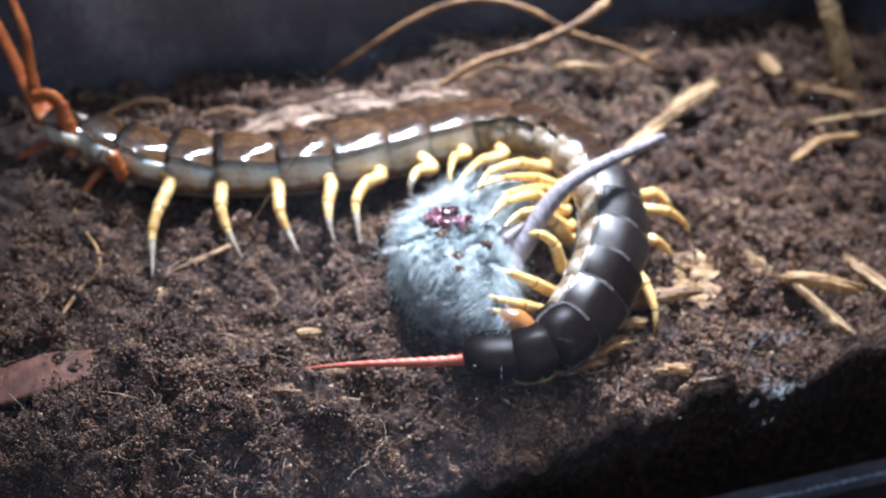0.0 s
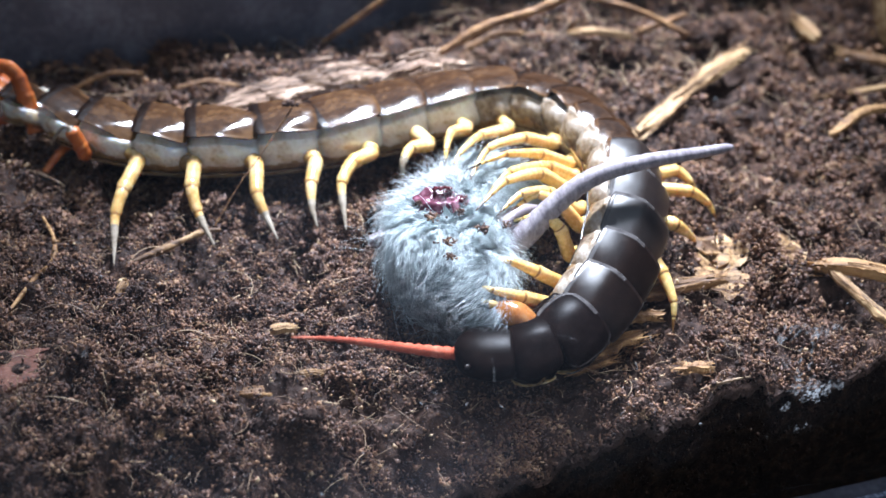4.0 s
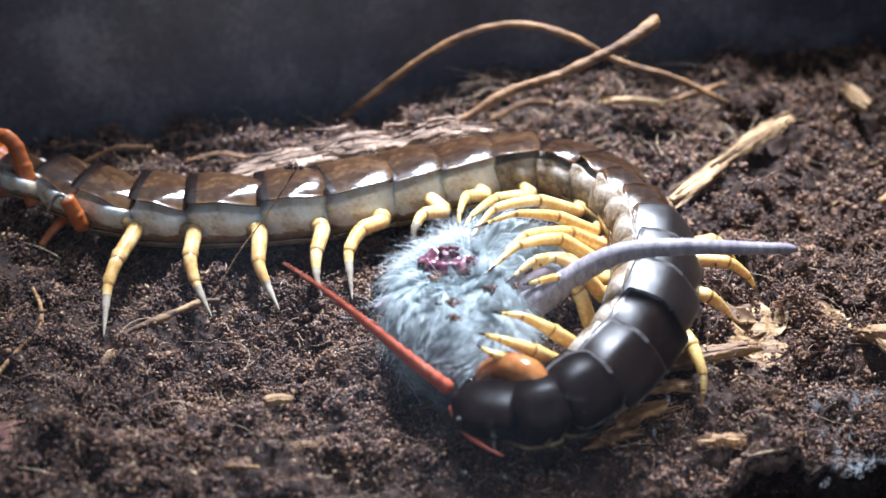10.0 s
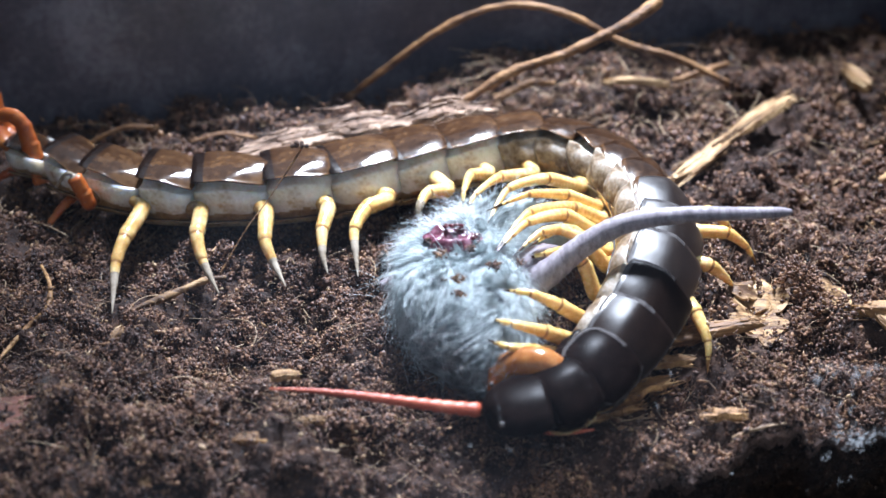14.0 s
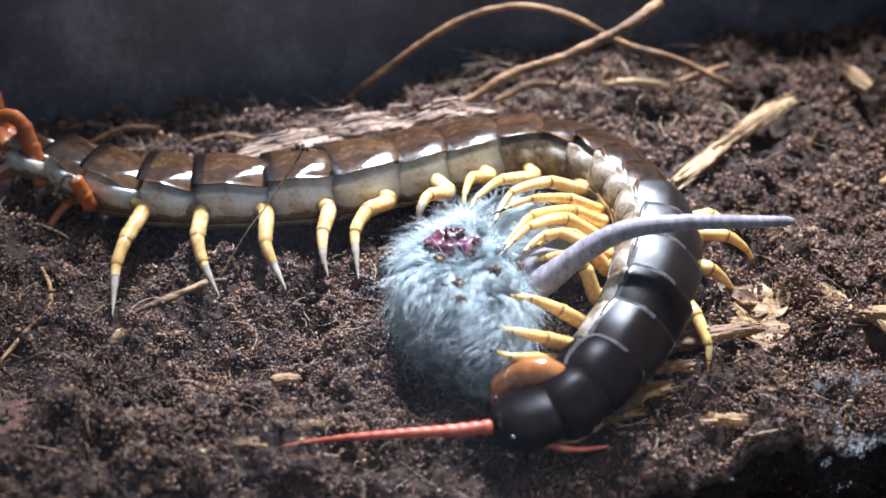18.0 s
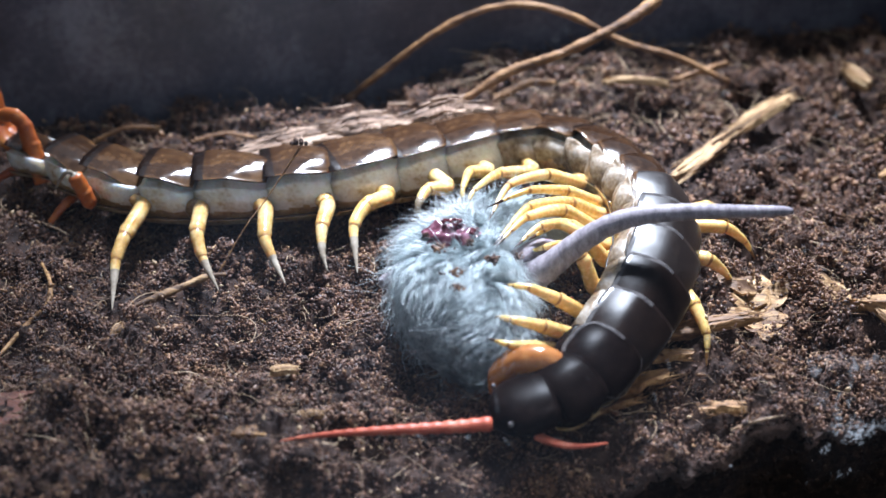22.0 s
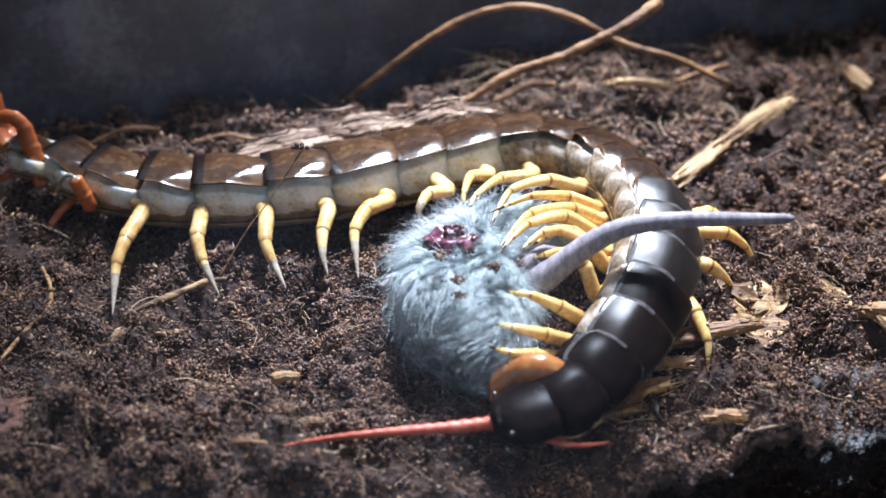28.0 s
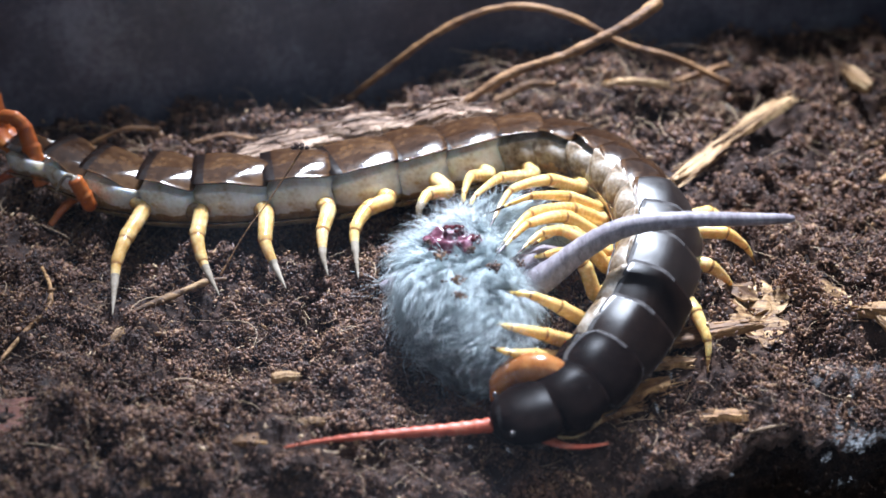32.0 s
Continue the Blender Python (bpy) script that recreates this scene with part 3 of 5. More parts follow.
def fibres(n, seed, area, longest=1.2, thin=1.0):
    g = np.random.default_rng(seed)
    verts, faces = [], []
    for _ in range(n):
        x, y = g.uniform(area[0], area[1]), g.uniform(area[2], area[3])
        if y < FRONT + SLOPE * x + 0.3 or y > BACK + SLOPE * x - 0.3:
            continue
        a, ln = g.uniform(0, 2 * math.pi), g.uniform(0.15, 1.0) ** 1.6 * longest
        bend, rise = g.normal() * 0.6, g.uniform(-0.15, 0.6)
        z0 = float(soil_height(x, y)) + 0.15
        pts = []
        for k in range(7):
            u = k / 6
            pts.append((x + ln * u * math.cos(a + bend * u), y + ln * u * math.sin(a + bend * u), z0 + rise * ln * u * (1.3 - u)))
        r = g.uniform(0.006, 0.018) * thin
        v, f = tube(pts, [r, r, r, r, r * 0.9, r * 0.7, r * 0.3], sides=3)
        faces += [tuple(i + len(verts) for i in q) for q in f]
        verts += v
    ob = part("coir_fibres", mesh_of("coir_fibres", verts, faces, M_FIBRE))
    return tagged(ob, "thin tan coconut fibres lying loose on the soil", "fibres", kind="stuff")


fibres(420, 11, (-9, 9, -5.5, 4.5), 1.0, 0.75)
fibres(2600, 13, (-8.5, 8, -5.5, 3.5), 0.6, 0.36)
fibres(800, 12, (-9, 11, 4, 12), 1.6, 0.6)
fibres(260, 14, (-0.6, 4.6, 6.0, 9.0), 1.3, 0.65)


# ======== wood and bark ========
def strip(name, points, width, thick, material, label, category="wood chip", seed=0, frayed=True, taper=0.45):
    """A split piece of wood along points: flat, with uneven edges and splintered ends."""
    g = np.random.default_rng(seed)
    p = spline(points, 26)
    low = np.max(np.minimum(soil_height(p[:, 0], p[:, 1]) + 0.10 - p[:, 2], 0.15)) if p[:, 2].max() < 1.0 and category != "bark" else 0.0
    p[:, 2] += max(0.0, low)
    org = p.mean(0)
    n = len(p)
    u = np.linspace(-1, 1, n)
    wob = np.interp(np.linspace(0, 6, n), range(7), g.normal(size=7))
    prof = (1 - taper * np.abs(u) ** 4) * (1 + (0.22 if frayed else 0.13) * wob + 0.05 * g.normal(size=n))
    tan = np.gradient(p, axis=0)
    tan /= np.linalg.norm(tan, axis=1)[:, None]
    verts, faces = [], []
    sec = 18
    ridge = g.normal(size=sec) * 0.16
    ends = g.normal(size=(2, sec)) * 0.55
    for k in range(n):
        side = np.cross(tan[k], (0, 0, 1))
        side /= np.linalg.norm(side) + 1e-9
        up = np.cross(side, tan[k])
        for j in range(sec):
            a = 2 * math.pi * (j + 0.5) / sec
            cx, cy = math.cos(a), math.sin(a)
            cx = math.copysign(abs(cx) ** 0.6, cx)
            cy = math.copysign(abs(cy) ** 0.6, cy)
            jag = width * (1 if frayed else 0.3) * (ends[0, j] * max(0.0, 1 - k / 4) + ends[1, j] * max(0.0, 1 - (n - 1 - k) / 4)) * 1.0
            body = 1 + ridge[j] + 0.05 * g.normal()
            verts.append(p[k] - org + side * cx * width / 2 * prof[k] * (1 + 0.5 * ridge[j]) + up * cy * thick / 2 * body + tan[k] * jag)
    for k in range(n - 1):
        for j in range(sec):
            a, b = k * sec + j, k * sec + (j + 1) % sec
            faces.append((a, b, b + sec, a + sec))
    faces.append(tuple(range(sec))[::-1])
    faces.append(tuple((n - 1) * sec + j for j in range(sec)))
    run = p[-1] - p[0]
    yaw = math.atan2(run[1], run[0])
    spin = np.array([[math.cos(yaw), -math.sin(yaw), 0], [math.sin(yaw), math.cos(yaw), 0], [0, 0, 1]])
    ob = part(name, mesh_of(name, np.array(verts) @ spin, faces, material, smooth=False), m=at(*org, 0, 0, math.degrees(yaw)))
    if frayed:
        sv, sf = [], []
        for _ in range(16 if width > 0.35 else 5):
            i0 = int(g.integers(0, n - 9))
            i1 = int(min(n - 1, i0 + g.integers(7, 18)))
            run_pts = p[i0:i1:2] - org + np.cross(tan[n // 2], (0, 0, 1)) * g.uniform(-0.5, 0.5) * width + np.array((0, 0, thick * g.uniform(0.2, 0.7)))
            run_pts = run_pts + g.normal(size=(1, 3)) * 0.02
            run_pts[-1] += g.normal(size=3) * 0.08 * width + np.array((0, 0, 0.04))
            v, f = tube(run_pts, np.linspace(0.05, 0.015, len(run_pts)) * width, sides=5)
            sf += [tuple(i + len(sv) for i in t) for t in f]
            sv += v
        for end, way in ((p[0] - org, -tan[0]), (p[-1] - org, tan[-1])):
            for _ in range(9):
                q = end + g.normal(size=3) * width * 0.25
                d = way + g.normal(size=3) * 0.25
                v, f = tube([q - way * width * 0.5, q, q + d * width * g.uniform(0.3, 0.9)], [0.03 * width + 0.008, 0.03 * width + 0.006, 0.002], sides=4)
                sf += [tuple(i + len(sv) for i in t) for t in f]
                sv += v
        tagged(part("splinters", mesh_of("splinters", np.array(sv) @ spin, sf, material), ob), kind="stuff")
    return tagged(ob, label, category)


def twig(name, points, radii, material, label, category="twig", seed=0, sides=9):
    p = spline(points, 60)
    org = p.mean(0)
    r = np.interp(np.linspace(0, 1, 60), np.linspace(0, 1, len(radii)), radii)
    g = np.random.default_rng(seed + 500)
    knots = np.interp(np.linspace(0, 1, 60), np.linspace(0, 1, 19), 1 + 0.14 * g.normal(size=19))
    v, f = tube(p - org, r * knots, sides=sides, rough=0.09, seed=seed)
    return tagged(part(name, mesh_of(name, v, f, material), m=at(*org)), label, category)


strip("bark_strip", [(-4.5, 4.2, 0.72), (-3.8, 4.5, 0.82), (-3.15, 4.72, 0.85)], 0.62, 0.13, M_BARK, "pale pinkish strip of bark lying behind the centipede", "bark", 21)
strip("bark_strip", [(-3.2, 4.85, 0.85), (-2.6, 5.0, 0.92), (-2.05, 5.15, 0.88)], 0.66, 0.15, M_BARK, "ragged pale strip of bark lying behind the centipede", "bark", 20)
strip("bark_piece", [(-1.6, 4.95, 1.0), (-1.1, 5.15, 1.1), (-0.6, 5.3, 1.05)], 0.6, 0.3, M_BARK, "short pinkish piece of bark on the soil", "bark", 22)
twig("branch", [(-1.2, 5.3, 1.0), (0.02, 5.71, 1.7), (1.06, 5.79, 2.1), (2.18, 6.14, 2.6), (2.75, 6.62, 2.85)], [0.105, 0.09, 0.085, 0.095, 0.14], M_TWIG, "brown stick leaning up over the soil", "branch", 23)
twig("root", [(-3.3, 7.4, 0.2), (-2.49, 7.4, 0.9), (-1.59, 7.4, 1.64), (-0.6, 7.4, 2.2), (0.27, 7.4, 2.34), (1.15, 7.4, 2.13), (2.15, 7.4, 1.62), (3.25, 7.4, 1.3), (4.27, 7.4, 0.8)], [0.06, 0.075, 0.075, 0.07, 0.075, 0.065, 0.05], M_TWIG, "thin tan root arching over the soil", "root", 24)
strip("wood_chip", [(3.2, 4.5, 0.2), (3.99, 5.5, 0.35), (4.69, 6.4, 0.45), (5.35, 7.2, 0.5)], 0.38, 0.11, M_BLOND, "long blond splintered wood chip on the soil", seed=25)
strip("wood_chip", [(6.75, 8.95, 0.35), (7.1, 8.15, 0.3)], 0.3, 0.2, M_BLOND, "small blond wood chip on the soil", seed=26, frayed=False)
strip("wood_chip", [(8.9, 8.6, -0.1), (8.4, 8.9, 1.3), (7.85, 9.2, 2.4)], 0.7, 0.25, M_BLOND, "upright blond wood chip stuck in the soil", seed=27)
strip("wood_chip", [(7.7, 7.9, 0.25), (8.75, 7.5, 0.28)], 0.3, 0.15, M_BROWN, "flat blond wood chip on the soil", seed=28)
strip("wood_chip", [(5.85, 0.2, 0.15), (6.6, 0.1, 0.22), (7.3, -0.1, 0.2)], 0.32, 0.2, M_BROWN, "orange-brown wood chip on the soil", seed=29)
strip("wood_chip", [(6.2, 0.05, 0.3), (7.05, -1.15, 0.12)], 0.2, 0.12, M_BLOND, "narrow blond splint of wood on the soil", seed=30)
strip("wood_chip", [(7.45, 0.95, 0.15), (8.1, 0.0, 0.15)], 0.3, 0.15, M_BLOND, "pale wood chip on the soil", seed=31)
strip("wood_chip", [(6.95, 4.7, 0.2), (7.6, 5.3, 0.35), (8.5, 5.7, 0.3)], 0.17, 0.12, M_BROWN, "curved orange-brown splint of wood on the soil", seed=32)
strip("wood_chip", [(7.0, 5.9, 0.25), (9.4, 6.7, 0.3)], 0.12, 0.08, M_BLOND, "thin pale splint of wood on the soil", seed=33)
strip("wood_chip", [(2.6, -0.95, 0.1), (3.3, -0.65, 0.2), (4.1, -0.46, 0.25)], 0.26, 0.18, M_BROWN, "brown splint of wood beside the centipede", seed=34)


def flake(x, y, r, seed, stretch=1.4):
    """A thin torn sheet of bark lying on the crumbs."""
    g = np.random.default_rng(seed)
    k = 40
    a = np.linspace(0, 2 * math.pi, k, endpoint=False)
    wob = sum(g.normal() * np.cos(m * a + g.uniform(0, 6)) / m for m in range(2, 9))
    turn = g.uniform(0, 3)
    rings, verts, faces = (0.0, 0.35, 0.7, 1.0), [], []
    for top in (1, 0):
        for q in rings:
            rr = r * q * (1 + 0.28 * wob)
            px, py = rr * np.cos(a) * stretch, rr * np.sin(a)
            gx, gy = px * math.cos(turn) - py * math.sin(turn), px * math.sin(turn) + py * math.cos(turn)
            base = soil_height(x + gx * 0.5, y + gy * 0.5) + 0.16 + 0.05 * np.cos(3 * a + seed) * q
            verts += np.stack([gx, gy, base - 0.04 * (1 - top)], 1).tolist()
    n = len(rings)
    for lay in (0, 1):
        for i in range(n - 1):
            for j in range(k):
                p, q = (lay * n + i) * k + j, (lay * n + i) * k + (j + 1) % k
                faces.append((p, p + k, q + k, q) if lay == 0 else (p, q, q + k, p + k))
    for j in range(k):
        p, q = (n - 1) * k + j, (n - 1) * k + (j + 1) % k
        faces.append((p, p + n * k, q + n * k, q))
    ob = part("bark_flake", mesh_of("bark_flake", verts, faces, M_FLAKE, smooth=False), m=at(x, y, 0))
    return tagged(ob, "thin torn cream bark flake half buried in crumbs", "bark")


strip("wood_chip", [(-5.9, 5.0, 0.45), (-5.3, 5.15, 0.55), (-4.75, 5.1, 0.5)], 0.09, 0.06, M_TWIG, "greyish brown splint of wood towards the back wall", seed=36)
strip("wood_chip", [(-7.9, 5.1, 0.3), (-7.3, 5.35, 0.5), (-6.7, 5.5, 0.45)], 0.09, 0.06, M_TWIG, "dark brown splint of wood towards the back wall", seed=37)
strip("wood_chip", [(1.95, 7.35, 0.8), (2.5, 7.3, 0.85), (3.0, 7.26, 0.8)], 0.2, 0.1, M_BLOND, "short blond splint on the mound at the back", seed=39)
strip("wood_chip", [(3.3, 7.6, 0.75), (3.9, 7.9, 0.85), (4.3, 8.3, 0.8)], 0.16, 0.1, M_TWIG, "tan splint on the mound at the back", seed=40)
strip("wood_chip", [(-0.2, 6.7, 0.7), (0.3, 7.0, 0.85), (0.8, 7.2, 0.8)], 0.14, 0.1, M_TWIG, "tan splint on the mound at the back", seed=46)
for x, y, r, sd in ((4.25, 0.45, 0.42, 41), (4.55, 0.95, 0.34, 42), (4.45, 0.0, 0.3, 43), (5.66, 1.0, 0.3, 44), (4.0, 0.85, 0.22, 45)):
    flake(x, y, r, sd)
crumbs("soil_crumbs", 26, (3.6, 6.0, -0.3, 1.4), (0.02, 0.05), M_GRANULE, "coir crumbs on the torn bark flakes", seed=9, clump=14, lift=1.0, rest=0.12)
for k, (x, y, z, ln, a, m) in enumerate([(2.87, -1.3, 0.15, 0.45, 15, M_BROWN), (2.35, -2.0, 0.1, 0.8, 35, M_BROWN), (2.0, -2.35, -0.05, 0.6, 30, M_BROWN), (3.65, -2.3, -0.1, 0.5, 5, M_BROWN), (-5.92, -1.4, 0.15, 0.35, 80, M_BLOND), (-3.16, -2.0, 0.1, 0.4, 10, M_BLOND), (-2.6, -3.05, 0.05, 0.35, 8, M_BLOND), (-3.4, -3.7, 0.0, 0.5, 5, M_BROWN), (-4.8, -4.6, -0.15, 0.3, 80, M_BLOND)]):
    dx, dy = 0.5 * ln * math.cos(radians(a)), 0.5 * ln * math.sin(radians(a))
    strip("wood_chip", [(x - dx, y - dy, z), (x, y, z + 0.03), (x + dx, y + dy, z)], 0.4 * ln, 0.14, m, "small wood chip lying among the soil crumbs", seed=60 + k, frayed=k < 5)
strip("bark_piece", [(-8.9, -4.0, -0.1), (-7.8, -3.5, 0.08), (-6.9, -3.05, 0.05)], 0.9, 0.15, M_RED_BARK, "flat reddish brown piece of bark on the soil", "bark", 75, frayed=False)
twig("twig", [(-6.0, -0.45, 0.15), (-5.41, -0.05, 0.22), (-4.85, 0.35, 0.3), (-4.5, 0.5, 0.3)], [0.04, 0.07, 0.06, 0.03], M_BLOND, "light tan twig under the centipede's legs", seed=76)
twig("root", [(-7.75, -1.8, 0.05), (-7.46, -1.07, 0.2), (-7.19, -0.77, 0.4), (-7.27, -0.25, 0.5), (-7.62, 0.5, 0.4)], [0.03, 0.045, 0.045, 0.035, 0.025], M_BROWN, "curved tan root fibre on the soil", "root", 77)
stem = twig("dried_stem", [(-4.6, 0.5, 0.35), (-4.2, 1.0, 0.95), (-3.88, 1.37, 1.3), (-3.35, 1.86, 2.02)], [0.016, 0.013, 0.013, 0.018], M_BROWN, "thin dried stem leaning on the centipede", "stem", 78, 6)
kv = ICO_V[None] * 0.045 + np.random.default_rng(5).normal(size=(9, 1, 3)) * (0.07, 0.03, 0.03)
kf = (ICO_F[None] + (np.arange(9) * len(ICO_V))[:, None, None]).reshape(-1, 3).tolist()
part("seed_head", mesh_of("seed_head", (kv + np.array([0.62, 0.68, 0.93])).reshape(-1, 3), kf, M_SOIL, smooth=False), stem, "dark crumbly seed head")
twig("twig", [(3.7, -2.75, -0.15), (4.1, -2.7, 0.0), (4.5, -2.6, 0.05)], [0.02, 0.03, 0.015], M_FIBRE, "thin pale straw at the front pane", "straw", 79, 5)

# ======== centipede ========
LENGTHS = {21: 0.85, 20: 0.80, 19: 0.98, 18: 0.82, 17: 1.10, 16: 0.96, 15: 1.08, 14: 0.86, 13: 0.98, 12: 0.78, 11: 0.85, 10: 0.72, 9: 0.80, 8: 0.72, 7: 0.80, 6: 0.72, 5: 0.78, 4: 0.74, 3: 0.76, 2: 0.70, 1: 0.60}
REAR = [(-8.75, 3.45, 0.95), (-7.9, 3.17, 0.95), (-6.96, 2.62, 0.92), (-5.95, 2.38, 0.9), (-5.05, 2.35, 0.9), (-3.98, 2.52, 0.9), (-2.97, 2.79, 0.9), (-2.02, 3.27, 0.9), (-1.05, 3.75, 0.92), (-0.1, 4.14, 0.95), (0.75, 4.28, 0.95)]
FORE = {
    "low": [(1.68, 3.75, 0.98), (2.33, 2.5, 1.15), (2.6, 1.2, 1.28), (2.55, 0.0, 1.15), (2.29, -1.0, 0.95), (1.87, -1.9, 0.74), (1.32, -2.6, 0.6), (0.53, -2.88, 0.5), (-0.2, -2.9, 0.45)],
    "raised": [(1.68, 3.75, 0.98), (2.35, 2.5, 1.15), (2.64, 1.2, 1.28), (2.6, -0.05, 1.2), (2.36, -1.1, 1.1), (1.94, -2.0, 1.0), (1.31, -2.75, 0.92), (0.5, -3.1, 0.85), (-0.28, -2.98, 0.8)],
    "drawn": [(1.68, 3.75, 0.98), (2.35, 2.5, 1.13), (2.64, 1.2, 1.23), (2.56, -0.08, 1.11), (2.27, -1.12, 0.94), (1.87, -1.95, 0.76), (1.41, -2.68, 0.62), (0.85, -3.19, 0.5), (0.24, -3.37, 0.4)],
}
NEAR_LEGS = {
    19: [(-6.12, 1.77, 0.85), (-6.26, 0.89, 0.75), (-6.32, 0.4, 0.55), (-6.21, -0.52, 0.15)],
    18: [(-5.12, 1.8, 0.85), (-5.07, 1.07, 0.75), (-4.91, 0.67, 0.5), (-4.55, 0.11, 0.2)],
    17: [(-4.01, 1.82, 0.85), (-3.91, 1.05, 0.7), (-3.72, 0.74, 0.45), (-3.47, 0.33, 0.25)],
    16: [(-2.95, 1.99, 0.85), (-2.98, 1.36, 0.75), (-2.92, 0.91, 0.55), (-2.8, 0.61, 0.35)],
    15: [(-1.94, 2.35, 0.85), (-2.28, 1.91, 0.9), (-2.44, 1.4, 0.75), (-2.3, 0.63, 0.3)],
    14: [(-0.92, 2.55, 0.95), (-1.25, 2.16, 1.1), (-1.37, 1.75, 1.0), (-1.33, 1.58, 0.6)],
    13: [(-0.23, 3.07, 1.0), (-0.52, 2.29, 1.4), (-0.6, 1.68, 1.4), (-0.59, 1.36, 1.2)],
    12: [(0.54, 3.12, 1.0), (-0.02, 1.89, 1.6), (-0.39, 1.07, 1.7), (-0.51, 0.64, 1.5)],
    11: [(1.38, 2.72, 1.0), (0.79, 1.9, 1.6), (0.19, 1.13, 1.8), (-0.13, 0.14, 1.6)],
    10: [(1.69, 2.02, 1.0), (1.12, 1.35, 1.6), (0.52, 0.79, 1.9), (-0.12, 0.37, 1.8)],
    9: [(1.71, 1.64, 1.0), (1.18, 1.12, 1.5), (0.54, 0.24, 1.9), (0.03, -0.83, 1.8)],
    8: [(1.68, 1.12, 1.0), (1.08, 0.7, 1.6), (0.5, -0.11, 1.9), (0.05, -0.91, 1.8)],
    7: [(1.75, 0.59, 1.0), (1.18, 0.23, 1.6), (0.73, -0.19, 1.8), (0.35, -0.73, 1.7)],
    6: [(1.79, 0.16, 1.0), (1.41, 0.1, 1.5), (1.0, 0.08, 1.7), (0.56, -0.3, 1.6)],
    5: [(1.62, -0.54, 0.9), (1.41, -0.42, 1.4), (1.09, -0.4, 1.6), (0.5, -0.35, 1.4)],
    4: [(1.48, -1.15, 0.8), (1.03, -1.36, 1.2), (0.59, -1.38, 1.4), (0.14, -1.33, 1.4)],
    3: [(1.27, -1.61, 0.7), (0.83, -2.0, 1.1), (0.36, -2.07, 1.25), (-0.0, -1.88, 1.2)],
    2: [(1.06, -1.91, 0.6), (0.67, -2.34, 0.95), (0.34, -2.52, 1.1), (0.02, -2.38, 1.1)],
}
FAR_LEGS = {
    8: [(3.27, 2.22, 0.8), (3.61, 2.38, 0.8), (3.87, 2.31, 0.6), (4.05, 2.42, 0.2)],
    7: [(3.27, 1.71, 0.8), (3.84, 1.68, 0.8), (4.19, 1.75, 0.5), (4.39, 1.75, 0.15)],
    6: [(3.17, 0.75, 0.8), (3.49, 0.61, 0.8), (3.83, 0.82, 0.4), (3.96, 0.95, 0.15)],
    4: [(2.97, -0.21, 0.8), (3.23, -0.62, 0.65), (3.4, -1.03, 0.4), (3.4, -1.37, 0.05)],
}


def spine(stance):
    """Positions and headings of the segments: by number, 0 for the head."""
    p = spline(REAR + stance, 600)
    s = np.r_[0, np.cumsum(np.linalg.norm(np.diff(p, axis=0), axis=1))]
    room = s[-1] - 0.75
    total = sum(LENGTHS.values())
    stretch = room / total
    here, poses = 0.0, {}
    for n in range(21, -1, -1):
        ln = LENGTHS[n] * stretch if n else 0.75
        a = np.array([np.interp(here, s, p[:, k]) for k in range(3)])
        b = np.array([np.interp(here + ln, s, p[:, k]) for k in range(3)])
        x = Vector(b - a).normalized()
        y = Vector((0, 0, 1)).cross(x).normalized()
        z = x.cross(y)
        m = Matrix((x, y, z)).transposed().to_4x4() @ pose(0, 0, 0, -float(np.interp(n, [0, 2, 4, 8, 12, 14], [8, 18, 30, 30, 10, 0])))
        m.translation = Vector((a + b) / 2 * CM)
        poses[n] = (m, ln)
        here += ln
    return poses


def blend(a, b, u):
    return [tuple(np.array(p) * (1 - u) + np.array(q) * u) for p, q in zip(FORE[a], FORE[b])]


REST = spine(FORE["drawn"])


def girth(n):
    return {0: (1.08, 0.60), 1: (1.15, 0.85), 2: (1.24, 0.95), 3: (1.30, 1.05), 4: (1.35, 1.1), 5: (1.38, 1.12), 6: (1.4, 1.14), 7: (1.4, 1.16), 8: (1.38, 1.16), 21: (0.86, 0.75), 20: (1.02, 0.95), 19: (1.15, 1.08)}.get(n, (1.30, 1.16))


def ring(w, h, a):
    c, s = math.cos(a), math.sin(a)
    return w / 2 * math.copysign(abs(c) ** 0.85, c), h / 2 * math.copysign(abs(s) ** 0.9, s)


# Fore-end slope of each hind plate, fitted so the lamp glints at the camera.
GLINT_TILT = {21: 0.48, 20: 0.47, 19: 0.38, 18: 0.29, 17: 0.18, 16: 0.1, 15: -0.02, 14: -0.02, 13: -0.02, 12: -0.02, 11: 0.17, 10: 0.28}


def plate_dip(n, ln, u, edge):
    """How far a back plate sinks towards its fore end and its sides; the hind plates fold down along a slanting line,
    their slopes fitted to the camera's view.
    """
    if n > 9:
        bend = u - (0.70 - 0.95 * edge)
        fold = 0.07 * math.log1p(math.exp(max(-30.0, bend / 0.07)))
        level = max(-0.12, GLINT_TILT[n] - 0.25)
        return ln / 2 * (level * (u + 1) + (GLINT_TILT[n] - level + 0.01) * fold) + 0.06 * ln
    if n > 4:
        fold = 0.12 * math.log1p(math.exp(max(-30.0, (u - 0.2 + 0.7 * edge) / 0.12)))
        return ln / 2 * (0.10 * (u + 1) + 0.24 * fold)
    slope = 0.06
    return ln * (slope * (u + 1) * (0.6 + 0.8 * edge) * 0.5 + 0.09 * max(0.0, (u + 0.35) / 1.35) ** 2 * (0.75 + 0.45 * edge))


